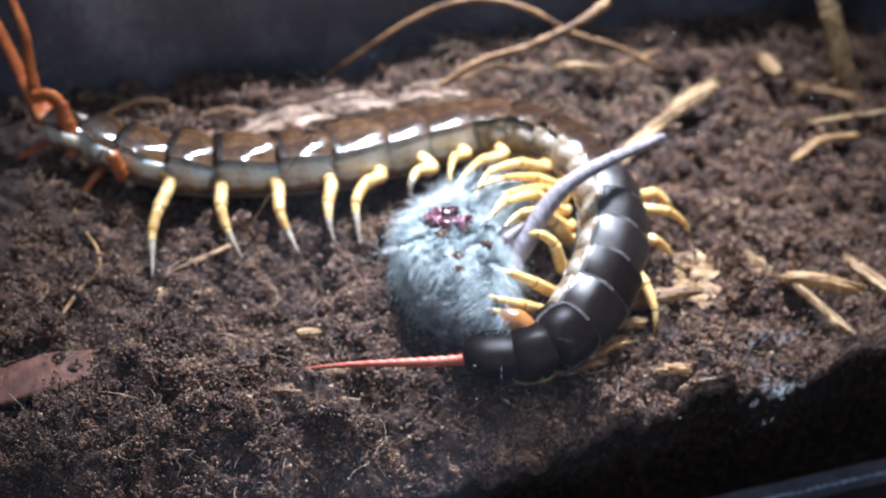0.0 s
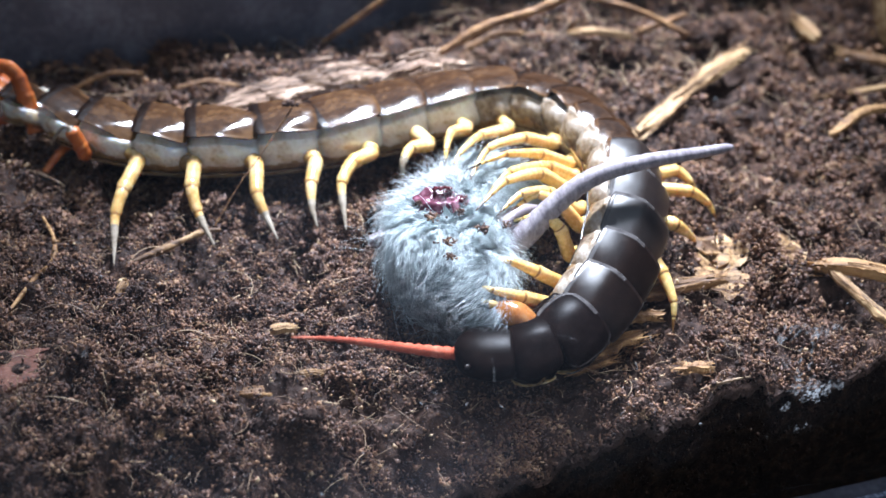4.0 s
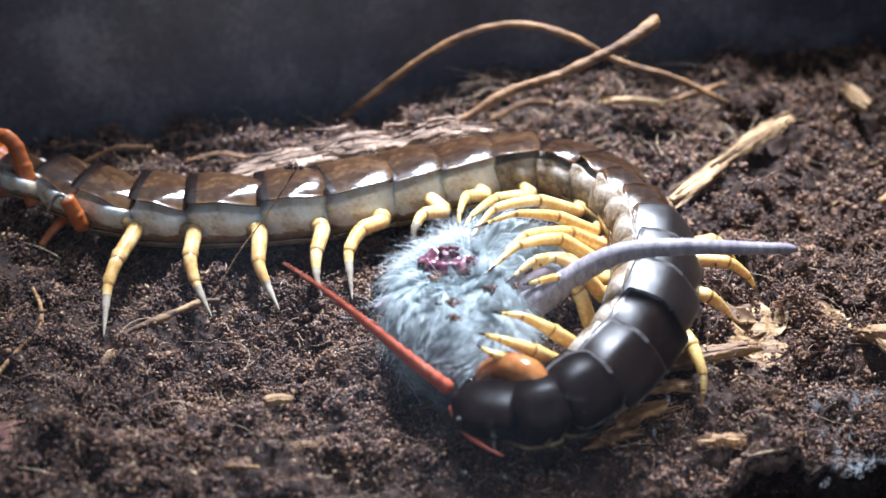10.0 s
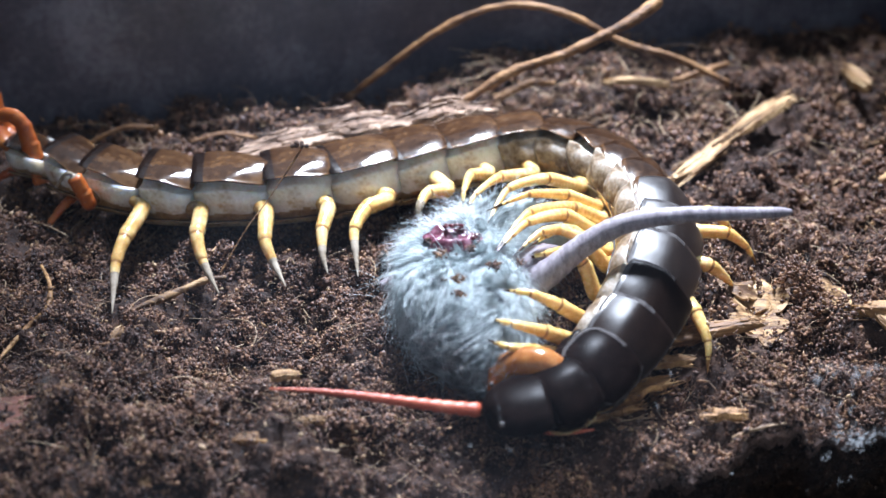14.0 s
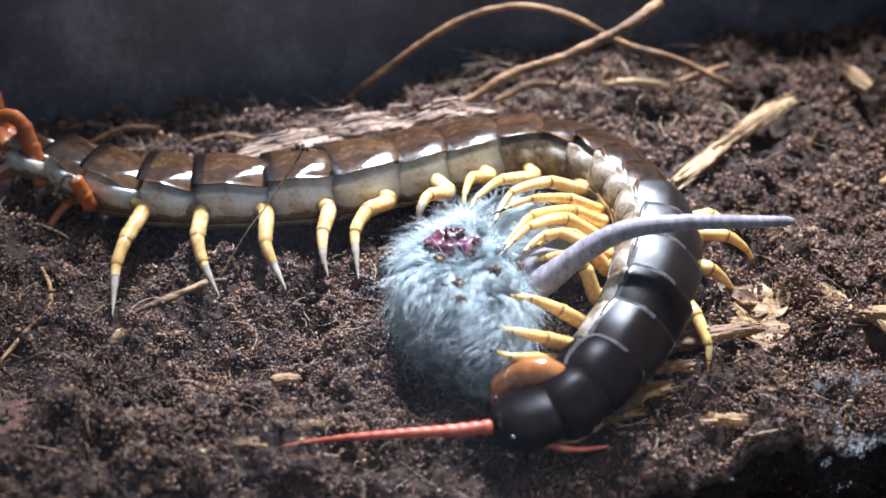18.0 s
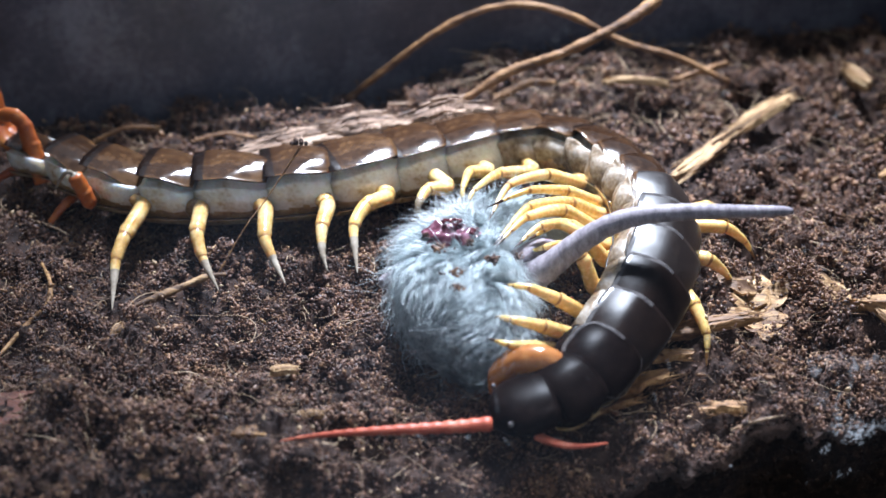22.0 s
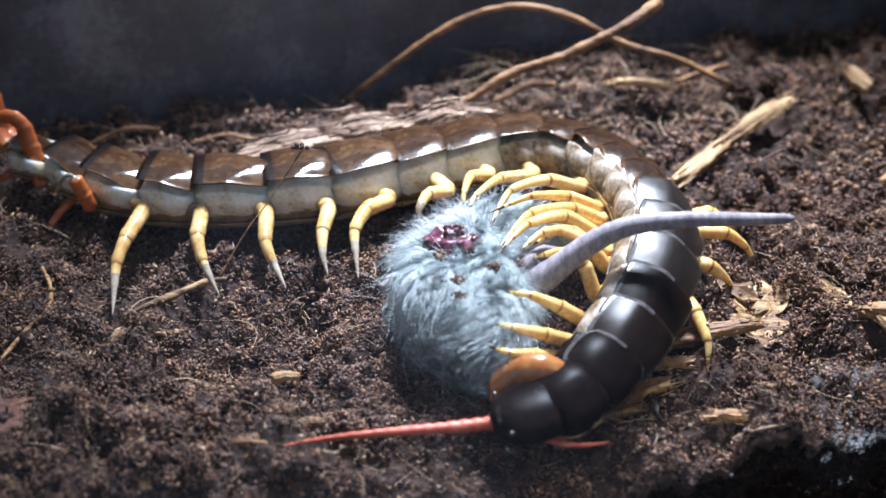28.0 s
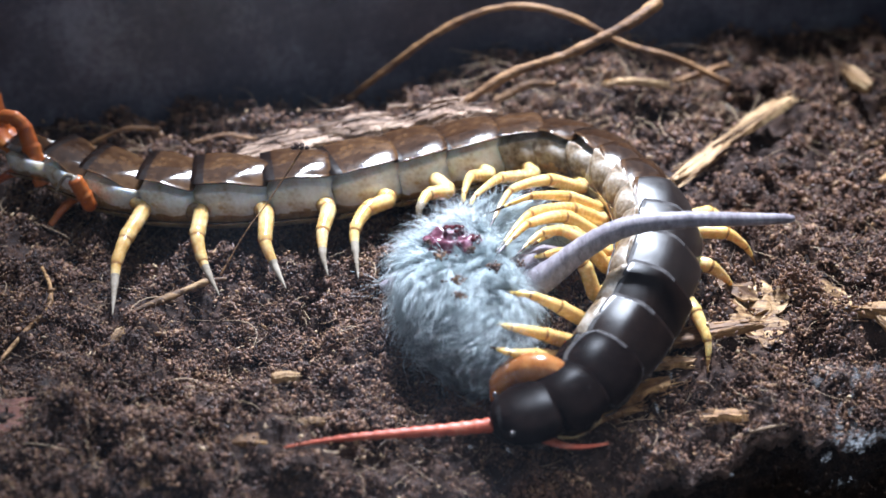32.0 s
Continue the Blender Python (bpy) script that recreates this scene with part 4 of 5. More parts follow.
def trunk_mesh(n, ln):
    """Soft flanks and belly of one segment, swollen between its folds."""
    w, h = girth(n)
    g = np.random.default_rng(300 + n)
    m, sec = 19, 64
    verts, faces = [], []
    for k in range(m):
        u = -1 + 2 * k / (m - 1)
        x = u * (ln / 2 + 0.04)
        swell = 0.99 - 0.20 * abs(u) ** 5
        for j in range(sec):
            a = 2 * math.pi * j / sec
            y, z = ring(w * 0.96 * swell, h * 0.96 * swell, a)
            e = math.degrees(math.atan2(math.sin(a), abs(math.cos(a))))
            bag = (1 - abs(u) ** 1.6) * math.exp(-((e - 6 + 14 * u) / 20) ** 2)
            fold = 1 + 0.09 * bag + 0.07 * math.exp(-((e - 33 - 6 * u) / 6) ** 2) * (1 - u * u) - 0.035 * math.exp(-((e - 22 - 8 * u) / 6) ** 2)
            fold += 0.04 * math.exp(-((u - 0.15) / 0.22) ** 2 - ((e + 12) / 10) ** 2)
            if n < 13:
                fold += 0.03 * math.sin(7 * u + 0.11 * e + n) * abs(math.cos(a)) - 0.05 * math.exp(-((abs(u) - 0.82) / 0.09) ** 2)
            fold += 0.007 * math.cos(9 * u + 0.12 * e + n) * abs(math.cos(a)) + 0.002 * g.normal()
            under = 1 - 0.10 * min(1.0, max(0.0, (e - 28) / 14))
            if n < 10 and radians(6) < a < radians(134):
                under, fold = under * 0.80, fold * 0.90
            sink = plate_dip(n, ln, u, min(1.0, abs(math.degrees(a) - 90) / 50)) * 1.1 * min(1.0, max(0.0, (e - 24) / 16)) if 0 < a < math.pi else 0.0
            verts.append((x + 0.03 * math.sin(4 * a), y * fold, z * fold * under - sink))
    for k in range(m - 1):
        for j in range(sec):
            a, b = k * sec + j, k * sec + (j + 1) % sec
            faces.append((a, b, b + sec, a + sec))
    faces += [tuple(range(sec))[::-1], tuple((m - 1) * sec + j for j in range(sec))]
    slots = []
    for k in range(m - 1):
        for j in range(sec):
            a = 2 * math.pi * j / sec
            e = math.degrees(math.atan2(math.sin(a), abs(math.cos(a)))) + 9 * value_noise(0.5 * k + 7 * n, 0.6 * j, 1.0, 3) + 6 * math.cos(k * 0.35)
            slots.append(1 if e < -8 and n > 10 else 0)
    return mesh_of("body_segment", verts, faces, [M_PLEURA if n > 12 else M_MEMBRANE if n > 2 else M_HEAD, M_BELLY], slots=slots + [0, 0])


def facet(w, h, a, sharp=0.65, fall=0.26):
    """The outline of a back plate: a flat crown and two flat slopes, with soft shoulders."""
    y, z = ring(w, h, a)
    if z > 0:
        top, knee, soft = 0.47 * h, (0.20 if fall < 0.4 else 0.04) * w, (0.05 if fall < 0.4 else 0.09) * w
        flat = top - soft * math.log1p(math.exp((abs(y) - knee) / soft)) * fall
        z = (1 - sharp) * z + sharp * flat
    return y, z


def plate_mesh(name, n, ln, lo, hi, material, over=0.10, proud=1.035, back=True):
    """A hard plate round the segment between two angles: its rear edge stands up, its fore end dips under the next plate, its sides are rimmed."""
    w, h = girth(n)
    m, sec = 17, 34
    fore = n < 3
    # Side slopes are likewise fitted to reflect the lamp to the camera.
    fall = 0.18 if n > 9 else 0.5
    sharp = 0.35 if fore else 0.8 if n < 10 else 0.8 if n < 14 else 0.88
    outer, inner, faces, slots = [], [], [], []
    for k in range(m):
        u = -1 + 2 * k / (m - 1)
        x = u * ln / 2 - (over * max(0.0, -u) ** 3) + 0.03 * max(0.0, u) ** 3
        lift = proud + 0.020 * (1 - u) * 0.5 - (0.10 if fore else 0.02) * abs(u) ** (4 if fore else 8)
        tuck = (20 if fore else 5) * abs(u) ** 5 if back else 0.0
        for j in range(sec):
            t = j / (sec - 1)
            a = radians(lo + tuck + (hi - lo - 2 * tuck) * t)
            edge = abs(2 * t - 1)
            rim = 0.016 * math.exp(-((min(t, 1 - t)) / 0.04) ** 2)
            groove = -(0.009 if n > 9 else 0.002) * (math.exp(-((t - 0.38) / 0.018) ** 2) + math.exp(-((t - 0.62) / 0.018) ** 2))
            q = lift + rim + groove
            dip = 0.0
            if back:
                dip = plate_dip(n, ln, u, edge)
            narrow = 1 - 0.28 * max(0.0, 2 * t - 1) if back and 6 < n < 12 else 1.0
            shift = 0.10 * ln * max(0.0, edge - 0.7) * (1 if u > 0 else -0.6) * u * u
            y, z = facet(w * q, h * q, a, sharp, fall)
            outer.append((x * narrow - shift, y * (1 - 0.05 * (u > 0) * u * u), z - dip))
            y, z = facet(w * (q - 0.055), h * (q - 0.055), a, sharp, fall)
            inner.append((x * narrow - shift, y * (1 - 0.05 * (u > 0) * u * u), z - dip))
    verts = outer + inner
    o = m * sec

    def add(face, slot=0):
        faces.append(face)
        slots.append(slot)

    for k in range(m - 1):
        for j in range(sec - 1):
            a = k * sec + j
            # Rear rows of the hind plates carry the painted gap shade.
            add((a, a + 1, a + 1 + sec, a + sec), 2 if back and n > 9 and k < 2 else 1 if back and (j in (0, 1, sec - 3, sec - 2) or k == 0 and n < 7 and j > sec // 2) else 0)
            add((o + a, o + a + sec, o + a + 1 + sec, o + a + 1))
    for k in range(m - 1):
        a, b = k * sec, k * sec + sec - 1
        add((a, a + sec, o + a + sec, o + a), 1)
        add((b, o + b, o + b + sec, b + sec), 1)
    for j in range(sec - 1):
        a, b = j, (m - 1) * sec + j
        add((a, o + a, o + a + 1, a + 1))
        add((b, b + 1, o + b + 1, o + b))
    return mesh_of(name, verts, faces, [material, M_AMBER if n > 6 else M_EDGE_SHEEN if n > 1 else material, M_GAP_SHADE], slots=slots)


def leg_mesh(name, pts, mats, thick=0.105, tip=0.30):
    """A jointed leg along points: straight pieces, swollen before each joint, a clear or dark claw at the end."""
    n, sides = 60, 10
    q = np.asarray(pts, float)
    run = np.r_[0, np.cumsum(np.linalg.norm(np.diff(q, axis=0), axis=1))]
    u = np.linspace(0, 1, n)
    straight = np.stack([np.interp(u * run[-1], run, q[:, k]) for k in range(3)], 1)
    p = 0.45 * straight + 0.55 * spline(pts, n)
    p[1:-1] = (p[:-2] + 2 * p[1:-1] + p[2:]) / 4
    if name == "hind_leg":
        r = thick * (1 - 0.45 * u ** 1.3)
    elif thick > 0.18:
        r = np.interp(u, [0, 0.2, 0.5, 0.62, 0.66, 0.9, 1], [0.11, 0.13, 0.14, 0.135, 0.04, 0.03, 0.01])
    else:
        r = thick * np.interp(u, [0, 0.12, 0.40, 0.62, 0.80, 0.93, 1], [0.85, 1.06, 0.96, 0.70, 0.42, 0.20, 0.05])
    marks = [m for m in (run[1:-1] / run[-1]) if 0.15 < m < 0.9]
    marks += [0.5 * (marks[-1] + 1)] if marks else []
    for j in marks:
        r = r * (1 - 0.09 * np.exp(-((u - j) / 0.014) ** 2) + 0.10 * np.exp(-((u - j + 0.035) / 0.03) ** 2))
    v, f = tube(p, r, sides=sides, flat=0.6 if name == "hind_leg" else 1.0)
    k = int(n * (1 - tip))
    joints = {int(j * (n - 1)) for j in marks} if len(mats) > 2 else set()
    slots = [1 if min(t) >= k * sides else 2 if min(t) // sides in joints else 0 for t in f]
    slots[-2], slots[-1] = 0, 1
    return mesh_of(name, v, f, mats, slots=slots)


centipede = empty("centipede", 0, 0, 0)
tagged(centipede, "large brown centipede with yellow legs, curled round a dead mouse", "centipede")
segments = {}


def local(n, pts):
    inv = REST[n][0].inverted()
    return [tuple((inv @ (Vector(p) * CM)) / CM) for p in pts]


def build_segment(n):
    m, ln = REST[n]
    seg = part("body_segment", trunk_mesh(n, ln), centipede, m=m)
    segments[n] = seg
    w, h = girth(n)
    part("tergite", plate_mesh("tergite", n, ln, *((42, 140) if n > 13 else (24, 146) if n > 10 else (4, 140) if n > 6 else (4, 137)), M_TERGITE if n > 7 else M_FORE if n > 4 else M_NECK if n > 2 else M_HEAD), seg, "glossy brown back plate" if n > 8 else "glossy blackish brown back plate")
    part("sternite", plate_mesh("sternite", n, ln, 208, 332, M_BELLY, over=0.0, back=False), seg)
    if n == 21:
        return
    if n == 20:
        mats, th, tip = [M_ORANGE, M_CLAW], 0.20, 0.36
    else:
        mats, th, tip = [M_LEG_AMBER if n > 15 else M_LEG, M_CLAW if n > 13 else M_DARK_CLAW, M_JOINT], (0.138 if n > 13 else 0.122), (0.30 if n > 13 else 0.09)
    if n == 20:
        near = local(20, [(-7.12, 1.95, 0.78), (-7.20, 1.92, 1.05), (-7.34, 1.9, 1.38), (-7.46, 1.9, 1.38), (-7.58, 1.9, 1.22), (-7.68, 1.9, 1.05)])
    elif n in NEAR_LEGS:
        near = local(n, NEAR_LEGS[n])
    else:
        near = [(0, w * 0.42, -0.1), (0.15, w * 0.7, 0.1), (0.3, w * 0.95, 0.0), (0.4, w * 1.2, -0.3)]
        near = [(x, -y, z) for x, y, z in near]
    sign = -1
    root = (near[0][0] * 0.6, sign * w * 0.38, min(0.05, near[0][2]))
    part("leg", leg_mesh("leg", [root, near[0], *near[1:]], mats, th, tip), seg)
    if n in FAR_LEGS:
        far = local(n, FAR_LEGS[n])
        far = [(far[0][0] * 0.7, w * 0.38, -0.1), *far]
    elif n < 14:
        out = 1.0 if n > 3 else 0.5
        far = [(0, w * 0.38 * out, -0.12), (0.02, w * 0.46 * out, -0.26), (0.05, w * 0.40 * out, -0.40), (0.08, w * 0.3 * out, -0.55)]
    else:
        far = [(0, w * 0.36, -0.2), (0.0, w * 0.46, -0.3), (-0.08, w * 0.62, -0.45), (-0.12, w * 0.75, -0.62), (-0.15, w * 0.8, -0.85)]
    part("leg", leg_mesh("leg", far, [M_LEG, M_JOINT, M_JOINT] if n < 20 else mats, th, 0.12), seg)
    cv = BALL_V * ((0.20, 0.11, 0.20) if n > 13 else (0.14, 0.10, 0.14))
    for y in (-w * 0.43, w * 0.43):
        part("coxa", mesh_of("coxa", cv + np.array((near[0][0] * 0.85 if y < 0 else far[0][0], y, -0.10)), BALL_F.tolist(), M_SOCKET), seg)


for number in range(21, 0, -1):
    build_segment(number)


def head_part():
    """Flat rounded head shield, fangs below and in front of it."""
    m, ln = REST[0]
    w, h = girth(0)
    verts, faces = [], []
    mm, sec = 14, 28
    for k in range(mm):
        u = k / (mm - 1)
        x = -ln / 2 - 0.08 + u * (ln + 0.2)
        prof = math.sqrt(max(0.02, 1 - max(0.0, (u - 0.35) / 0.66) ** 2.4)) * (0.9 + 0.1 * min(1, u * 5))
        for j in range(sec):
            a = 2 * math.pi * j / sec
            y, z = ring(w * prof, h * (0.55 + 0.45 * prof), a)
            verts.append((x, y, z + 0.06))
    for k in range(mm - 1):
        for j in range(sec):
            a, b = k * sec + j, k * sec + (j + 1) % sec
            faces.append((a, b, b + sec, a + sec))
    faces += [tuple(range(sec))[::-1], tuple((mm - 1) * sec + j for j in range(sec))]
    hd = part("head", mesh_of("head", verts, faces, M_HEAD), centipede, "flat glossy black head", m=m)
    for s, pts in ((-1, [(-0.82, -0.40, 0.16), (-0.50, -0.60, 0.25), (-0.14, -0.73, 0.23), (0.14, -0.72, 0.10), (0.34, -0.54, -0.06)]),
                   (1, [(-0.6, 0.05, -0.2), (-0.3, 0.12, -0.22), (0.0, 0.14, -0.25), (0.18, 0.08, -0.28), (0.24, 0.0, -0.3)])):
        p = spline(pts, 22)
        v, f = tube(p, np.interp(np.linspace(0, 1, 22), [0, 0.25, 0.5, 0.8, 1], [0.17, 0.26, 0.25, 0.17, 0.03]) * (1.0 if s < 0 else 0.5), sides=12)
        part("fang", mesh_of("fang", v, f, M_FANG), hd, "amber venom claw")
        ev = ICO_V * 0.05 + np.array((0.30, s * 0.42, 0.2))
        part("eye", mesh_of("eye", ev, ICO_F.tolist(), M_FORE), hd)
    return hd


head = head_part()


def antenna_mesh(length=3.1, thick=0.105, curl=0.0):
    n = 52
    u = np.linspace(0, 1, n)
    p = np.stack([length * u, -curl * length * np.sin(math.pi * u), 0.05 * length * np.sin(u * 2.6) * u], 1)
    r = thick * (1 - u) ** 0.8 + 0.012
    r = r * (1 - 0.16 * (np.cos(u * 2 * math.pi * 17) > 0.75))
    v, f = tube(p, r, sides=9)
    return mesh_of("antenna", v, f, M_ANTENNA)


feeler = antenna_mesh()
antenna_near = part("antenna", feeler, centipede, "red tapering feeler of many rings")
antenna_far = part("antenna", antenna_mesh(1.05, 0.065, 0.17), centipede, "red tapering feeler of many rings")

for pts, th in (([(-8.6, 3.6, 1.0), (-9.05, 3.73, 1.25), (-9.18, 3.73, 2.0), (-9.23, 3.74, 2.9), (-9.57, 4.06, 3.7)], 0.19),
                ([(-8.6, 3.35, 1.0), (-9.0, 3.5, 1.15), (-9.43, 3.95, 1.8), (-9.88, 4.34, 2.6), (-10.37, 4.75, 3.3)], 0.19),
                ([(-8.2, 2.95, 0.6), (-8.32, 3.05, 0.95), (-8.43, 3.15, 1.3), (-8.55, 3.25, 1.62), (-8.75, 3.3, 1.76), (-9.1, 3.35, 1.7)], 0.2),
                ([(-8.5, 3.3, 0.7), (-8.9, 3.2, 0.65), (-9.4, 3.1, 0.35)], 0.13),
                ([(-7.5, 2.9, 0.5), (-7.75, 2.5, 0.4), (-7.95, 2.2, 0.2)], 0.12)):
    part("hind_leg", leg_mesh("hind_leg", pts, [M_ORANGE, M_ORANGE], th, 0.1), centipede, "orange hind leg")

# ======== mouse ========
mouse = empty("mouse", -0.42, -0.56, 0.85)
tagged(mouse, "dead grey mouse on its side, held by the centipede", "mouse")


LEAN = radians(22)


def mouse_surface(th, ph):
    """Point on the skin, in centimetres from the middle of the body."""
    d = np.stack([np.cos(th) * np.cos(ph), np.sin(th) * np.cos(ph), np.sin(ph)], -1)
    d = np.sign(d) * np.abs(d) ** 0.88
    lump = 1 + 0.07 * np.sin(2 * th + 0.6) * np.cos(ph) + 0.05 * np.sin(3 * th - 2 * ph) + 0.04 * np.cos(5 * ph + th)
    fall = 1 - 0.10 * np.clip(-np.sin(th), 0, 1) * np.clip(np.sin(ph), 0, 1)
    p = d * np.array([1.0, 1.50, 0.88]) * (lump * fall)[..., None]
    p[..., 0] *= np.where(p[..., 0] > 0, 0.84, 1.0)
    p[..., 0] *= 1 - 0.20 * np.clip(p[..., 1] / 1.2, 0, 1) + 0.06 * np.exp(-((p[..., 1] + 0.35) / 0.4) ** 2)
    low = np.clip(-p[..., 1] / 1.4, 0, 1)
    p[..., 1] *= 1 + 0.28 * low
    p[..., 0] *= 1 - 0.22 * low ** 2
    p[..., 2] -= 0.22 * low ** 2
    c, s = math.cos(LEAN), math.sin(LEAN)
    return np.stack([p[..., 0] * c - p[..., 1] * s, p[..., 0] * s + p[..., 1] * c, p[..., 2]], -1)


def mouse_normal(th, ph):
    e = 0.02
    a = mouse_surface(th + e, ph) - mouse_surface(th - e, ph)
    b = mouse_surface(th, ph + e) - mouse_surface(th, ph - e)
    n = np.cross(a, b)
    return n / (np.linalg.norm(n, axis=-1, keepdims=True) + 1e-9)


def mouse_body():
    nt, npn = 64, 34
    th, ph = np.meshgrid(np.linspace(0, 2 * math.pi, nt, endpoint=False), np.linspace(-math.pi / 2, math.pi / 2, npn))
    v = mouse_surface(th, ph).reshape(-1, 3)
    f = []
    for i in range(npn - 1):
        for j in range(nt):
            a, b = i * nt + j, i * nt + (j + 1) % nt
            f.append((a, b, b + nt, a + nt))
    return mesh_of("body", v, f, M_SKIN)


part("body", mouse_body(), mouse)
WOUND = np.array([-0.28, 0.02, 0.98])


HAUNCH = ((0.62, 1.75, -0.15), (0.85, 0.95, 0.62))


def haunch_surface(th, ph):
    d = np.stack([np.cos(th) * np.cos(ph), np.sin(th) * np.cos(ph), np.sin(ph)], -1)
    return d * np.array(HAUNCH[1]) * (1 + 0.06 * np.sin(3 * th + 2 * ph))[..., None] + np.array(HAUNCH[0])


def haunch_mesh():
    th, ph = np.meshgrid(np.linspace(0, 2 * math.pi, 40, endpoint=False), np.linspace(-math.pi / 2, math.pi / 2, 20))
    f = [(i * 40 + j, i * 40 + (j + 1) % 40, i * 40 + 40 + (j + 1) % 40, i * 40 + 40 + j) for i in range(19) for j in range(40)]
    return mesh_of("haunch", haunch_surface(th, ph).reshape(-1, 3), f, M_SKIN)


part("haunch", haunch_mesh(), mouse)


def fur(n, seed=4):
    """Damp hair in tufts: the hairs of a tuft lean towards one tip, and a few stand off."""
    g = np.random.default_rng(seed)
    th, ph = g.uniform(0, 2 * math.pi, n), np.arcsin(g.uniform(-0.75, 1, n))
    p, nrm = mouse_surface(th, ph), mouse_normal(th, ph)
    away = np.linalg.norm((p - WOUND)[:, :2] / (0.36, 0.30), axis=1) + (p[:, 2] < 0.4) * 9
    p, nrm = p[away > 1], nrm[away > 1]
    th, ph = g.uniform(0, 2 * math.pi, n // 5), np.arcsin(g.uniform(-0.2, 1, n // 5))
    hp = haunch_surface(th, ph)
    hn = (hp - np.array(HAUNCH[0])) / np.array(HAUNCH[1]) ** 2
    p, nrm = np.vstack([p, hp]), np.vstack([nrm, hn / np.linalg.norm(hn, axis=1)[:, None]])
    n = len(p)
    wob = np.stack([value_noise(p[:, 0] + 5, p[:, 1] + p[:, 2], 3.0, k) for k in range(3)], 1)
    cell = np.floor((p + 0.25 * wob) * 6.5).astype(int) + 40
    _, tuft = np.unique(cell[:, 0] * 10000 + cell[:, 1] * 100 + cell[:, 2], return_inverse=True)
    m = tuft.max() + 1
    count = np.bincount(tuft, minlength=m)[:, None]
    mid_p = np.stack([np.bincount(tuft, p[:, k], m) for k in range(3)], 1) / count
    mid_n = np.stack([np.bincount(tuft, nrm[:, k], m) for k in range(3)], 1) / count
    swirl = np.stack([value_noise(mid_p[:, 0] + 5, mid_p[:, 1] + mid_p[:, 2], 0.9, k) - 0.5 for k in range(3)], 1)
    out = mid_p * (1, 1, 0)
    lie = out * 0.45 + np.array([-0.30, -0.60, -0.40]) + swirl * 1.7 + g.normal(size=(m, 3)) * 0.30
    lie -= mid_n * (lie * mid_n).sum(1, keepdims=True)
    lie /= np.linalg.norm(lie, axis=1)[:, None] + 1e-9
    goal = mid_p + lie * g.uniform(0.26, 0.44, (m, 1)) + mid_n * g.uniform(0.05, 0.16, (m, 1))
    wild = (g.random((n, 1)) < 0.05).astype(float)
    loose = g.normal(size=(n, 3)) * (0.03 + 0.10 * wild)
    pull = g.uniform(0.15, 0.70, (n, 1))
    tip = p + (goal[tuft] - p) * pull + (lie[tuft] * 0.20 + nrm * 0.06) * (1 - pull) + loose + wild * (nrm * 0.10 + lie[tuft] * 0.20)
    mid = p + (tip - p) * 0.5 + nrm * np.linalg.norm(tip - p, axis=1)[:, None] * 0.16
    side = np.cross(tip - p, g.normal(size=(n, 3)))
    side /= np.linalg.norm(side, axis=1)[:, None] + 1e-9
    wd = g.uniform(0.0015, 0.0036, n)[:, None]
    v = np.stack([p - side * wd, p + side * wd, mid + side * wd * 0.8, mid - side * wd * 0.8, tip], 1).reshape(-1, 3)
    base = np.arange(n)[:, None] * 5
    quads = (base + np.array([0, 1, 2, 3])).tolist()
    tris = (base + np.array([3, 2, 4])).tolist()
    # Painted shade: dark hairs on the low near side and the far end.
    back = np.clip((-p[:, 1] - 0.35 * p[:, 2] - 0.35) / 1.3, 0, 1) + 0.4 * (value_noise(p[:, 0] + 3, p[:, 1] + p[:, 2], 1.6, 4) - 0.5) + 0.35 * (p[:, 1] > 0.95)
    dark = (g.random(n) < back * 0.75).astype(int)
    # Painted lamplight: a patch of white hairs on the upper side.
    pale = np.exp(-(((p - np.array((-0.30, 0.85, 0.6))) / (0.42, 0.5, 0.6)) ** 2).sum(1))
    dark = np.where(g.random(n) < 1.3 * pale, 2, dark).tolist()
    return mesh_of("fur", v, quads + tris, [M_FUR, M_FUR_SHADED, M_FUR_LIT], slots=dark + dark)


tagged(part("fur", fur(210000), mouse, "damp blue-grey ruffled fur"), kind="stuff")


def lumps(name, centre, radii, count, size, material, seed):
    g = np.random.default_rng(seed)
    c = g.normal(size=(count, 1, 3)) * np.array(radii) * 0.5 + np.array(centre)
    s = g.uniform(0.6, 1.3, (count, 1, 1)) * size
    jit = 1 + 0.2 * g.normal(size=(count, len(ICO_V), 1))
    v = (ICO_V[None] * jit * s * (1, 1, 0.6) + c).reshape(-1, 3)
    f = (ICO_F[None] + (np.arange(count) * len(ICO_V))[:, None, None]).reshape(-1, 3).tolist()
    return mesh_of(name, v, f, material)


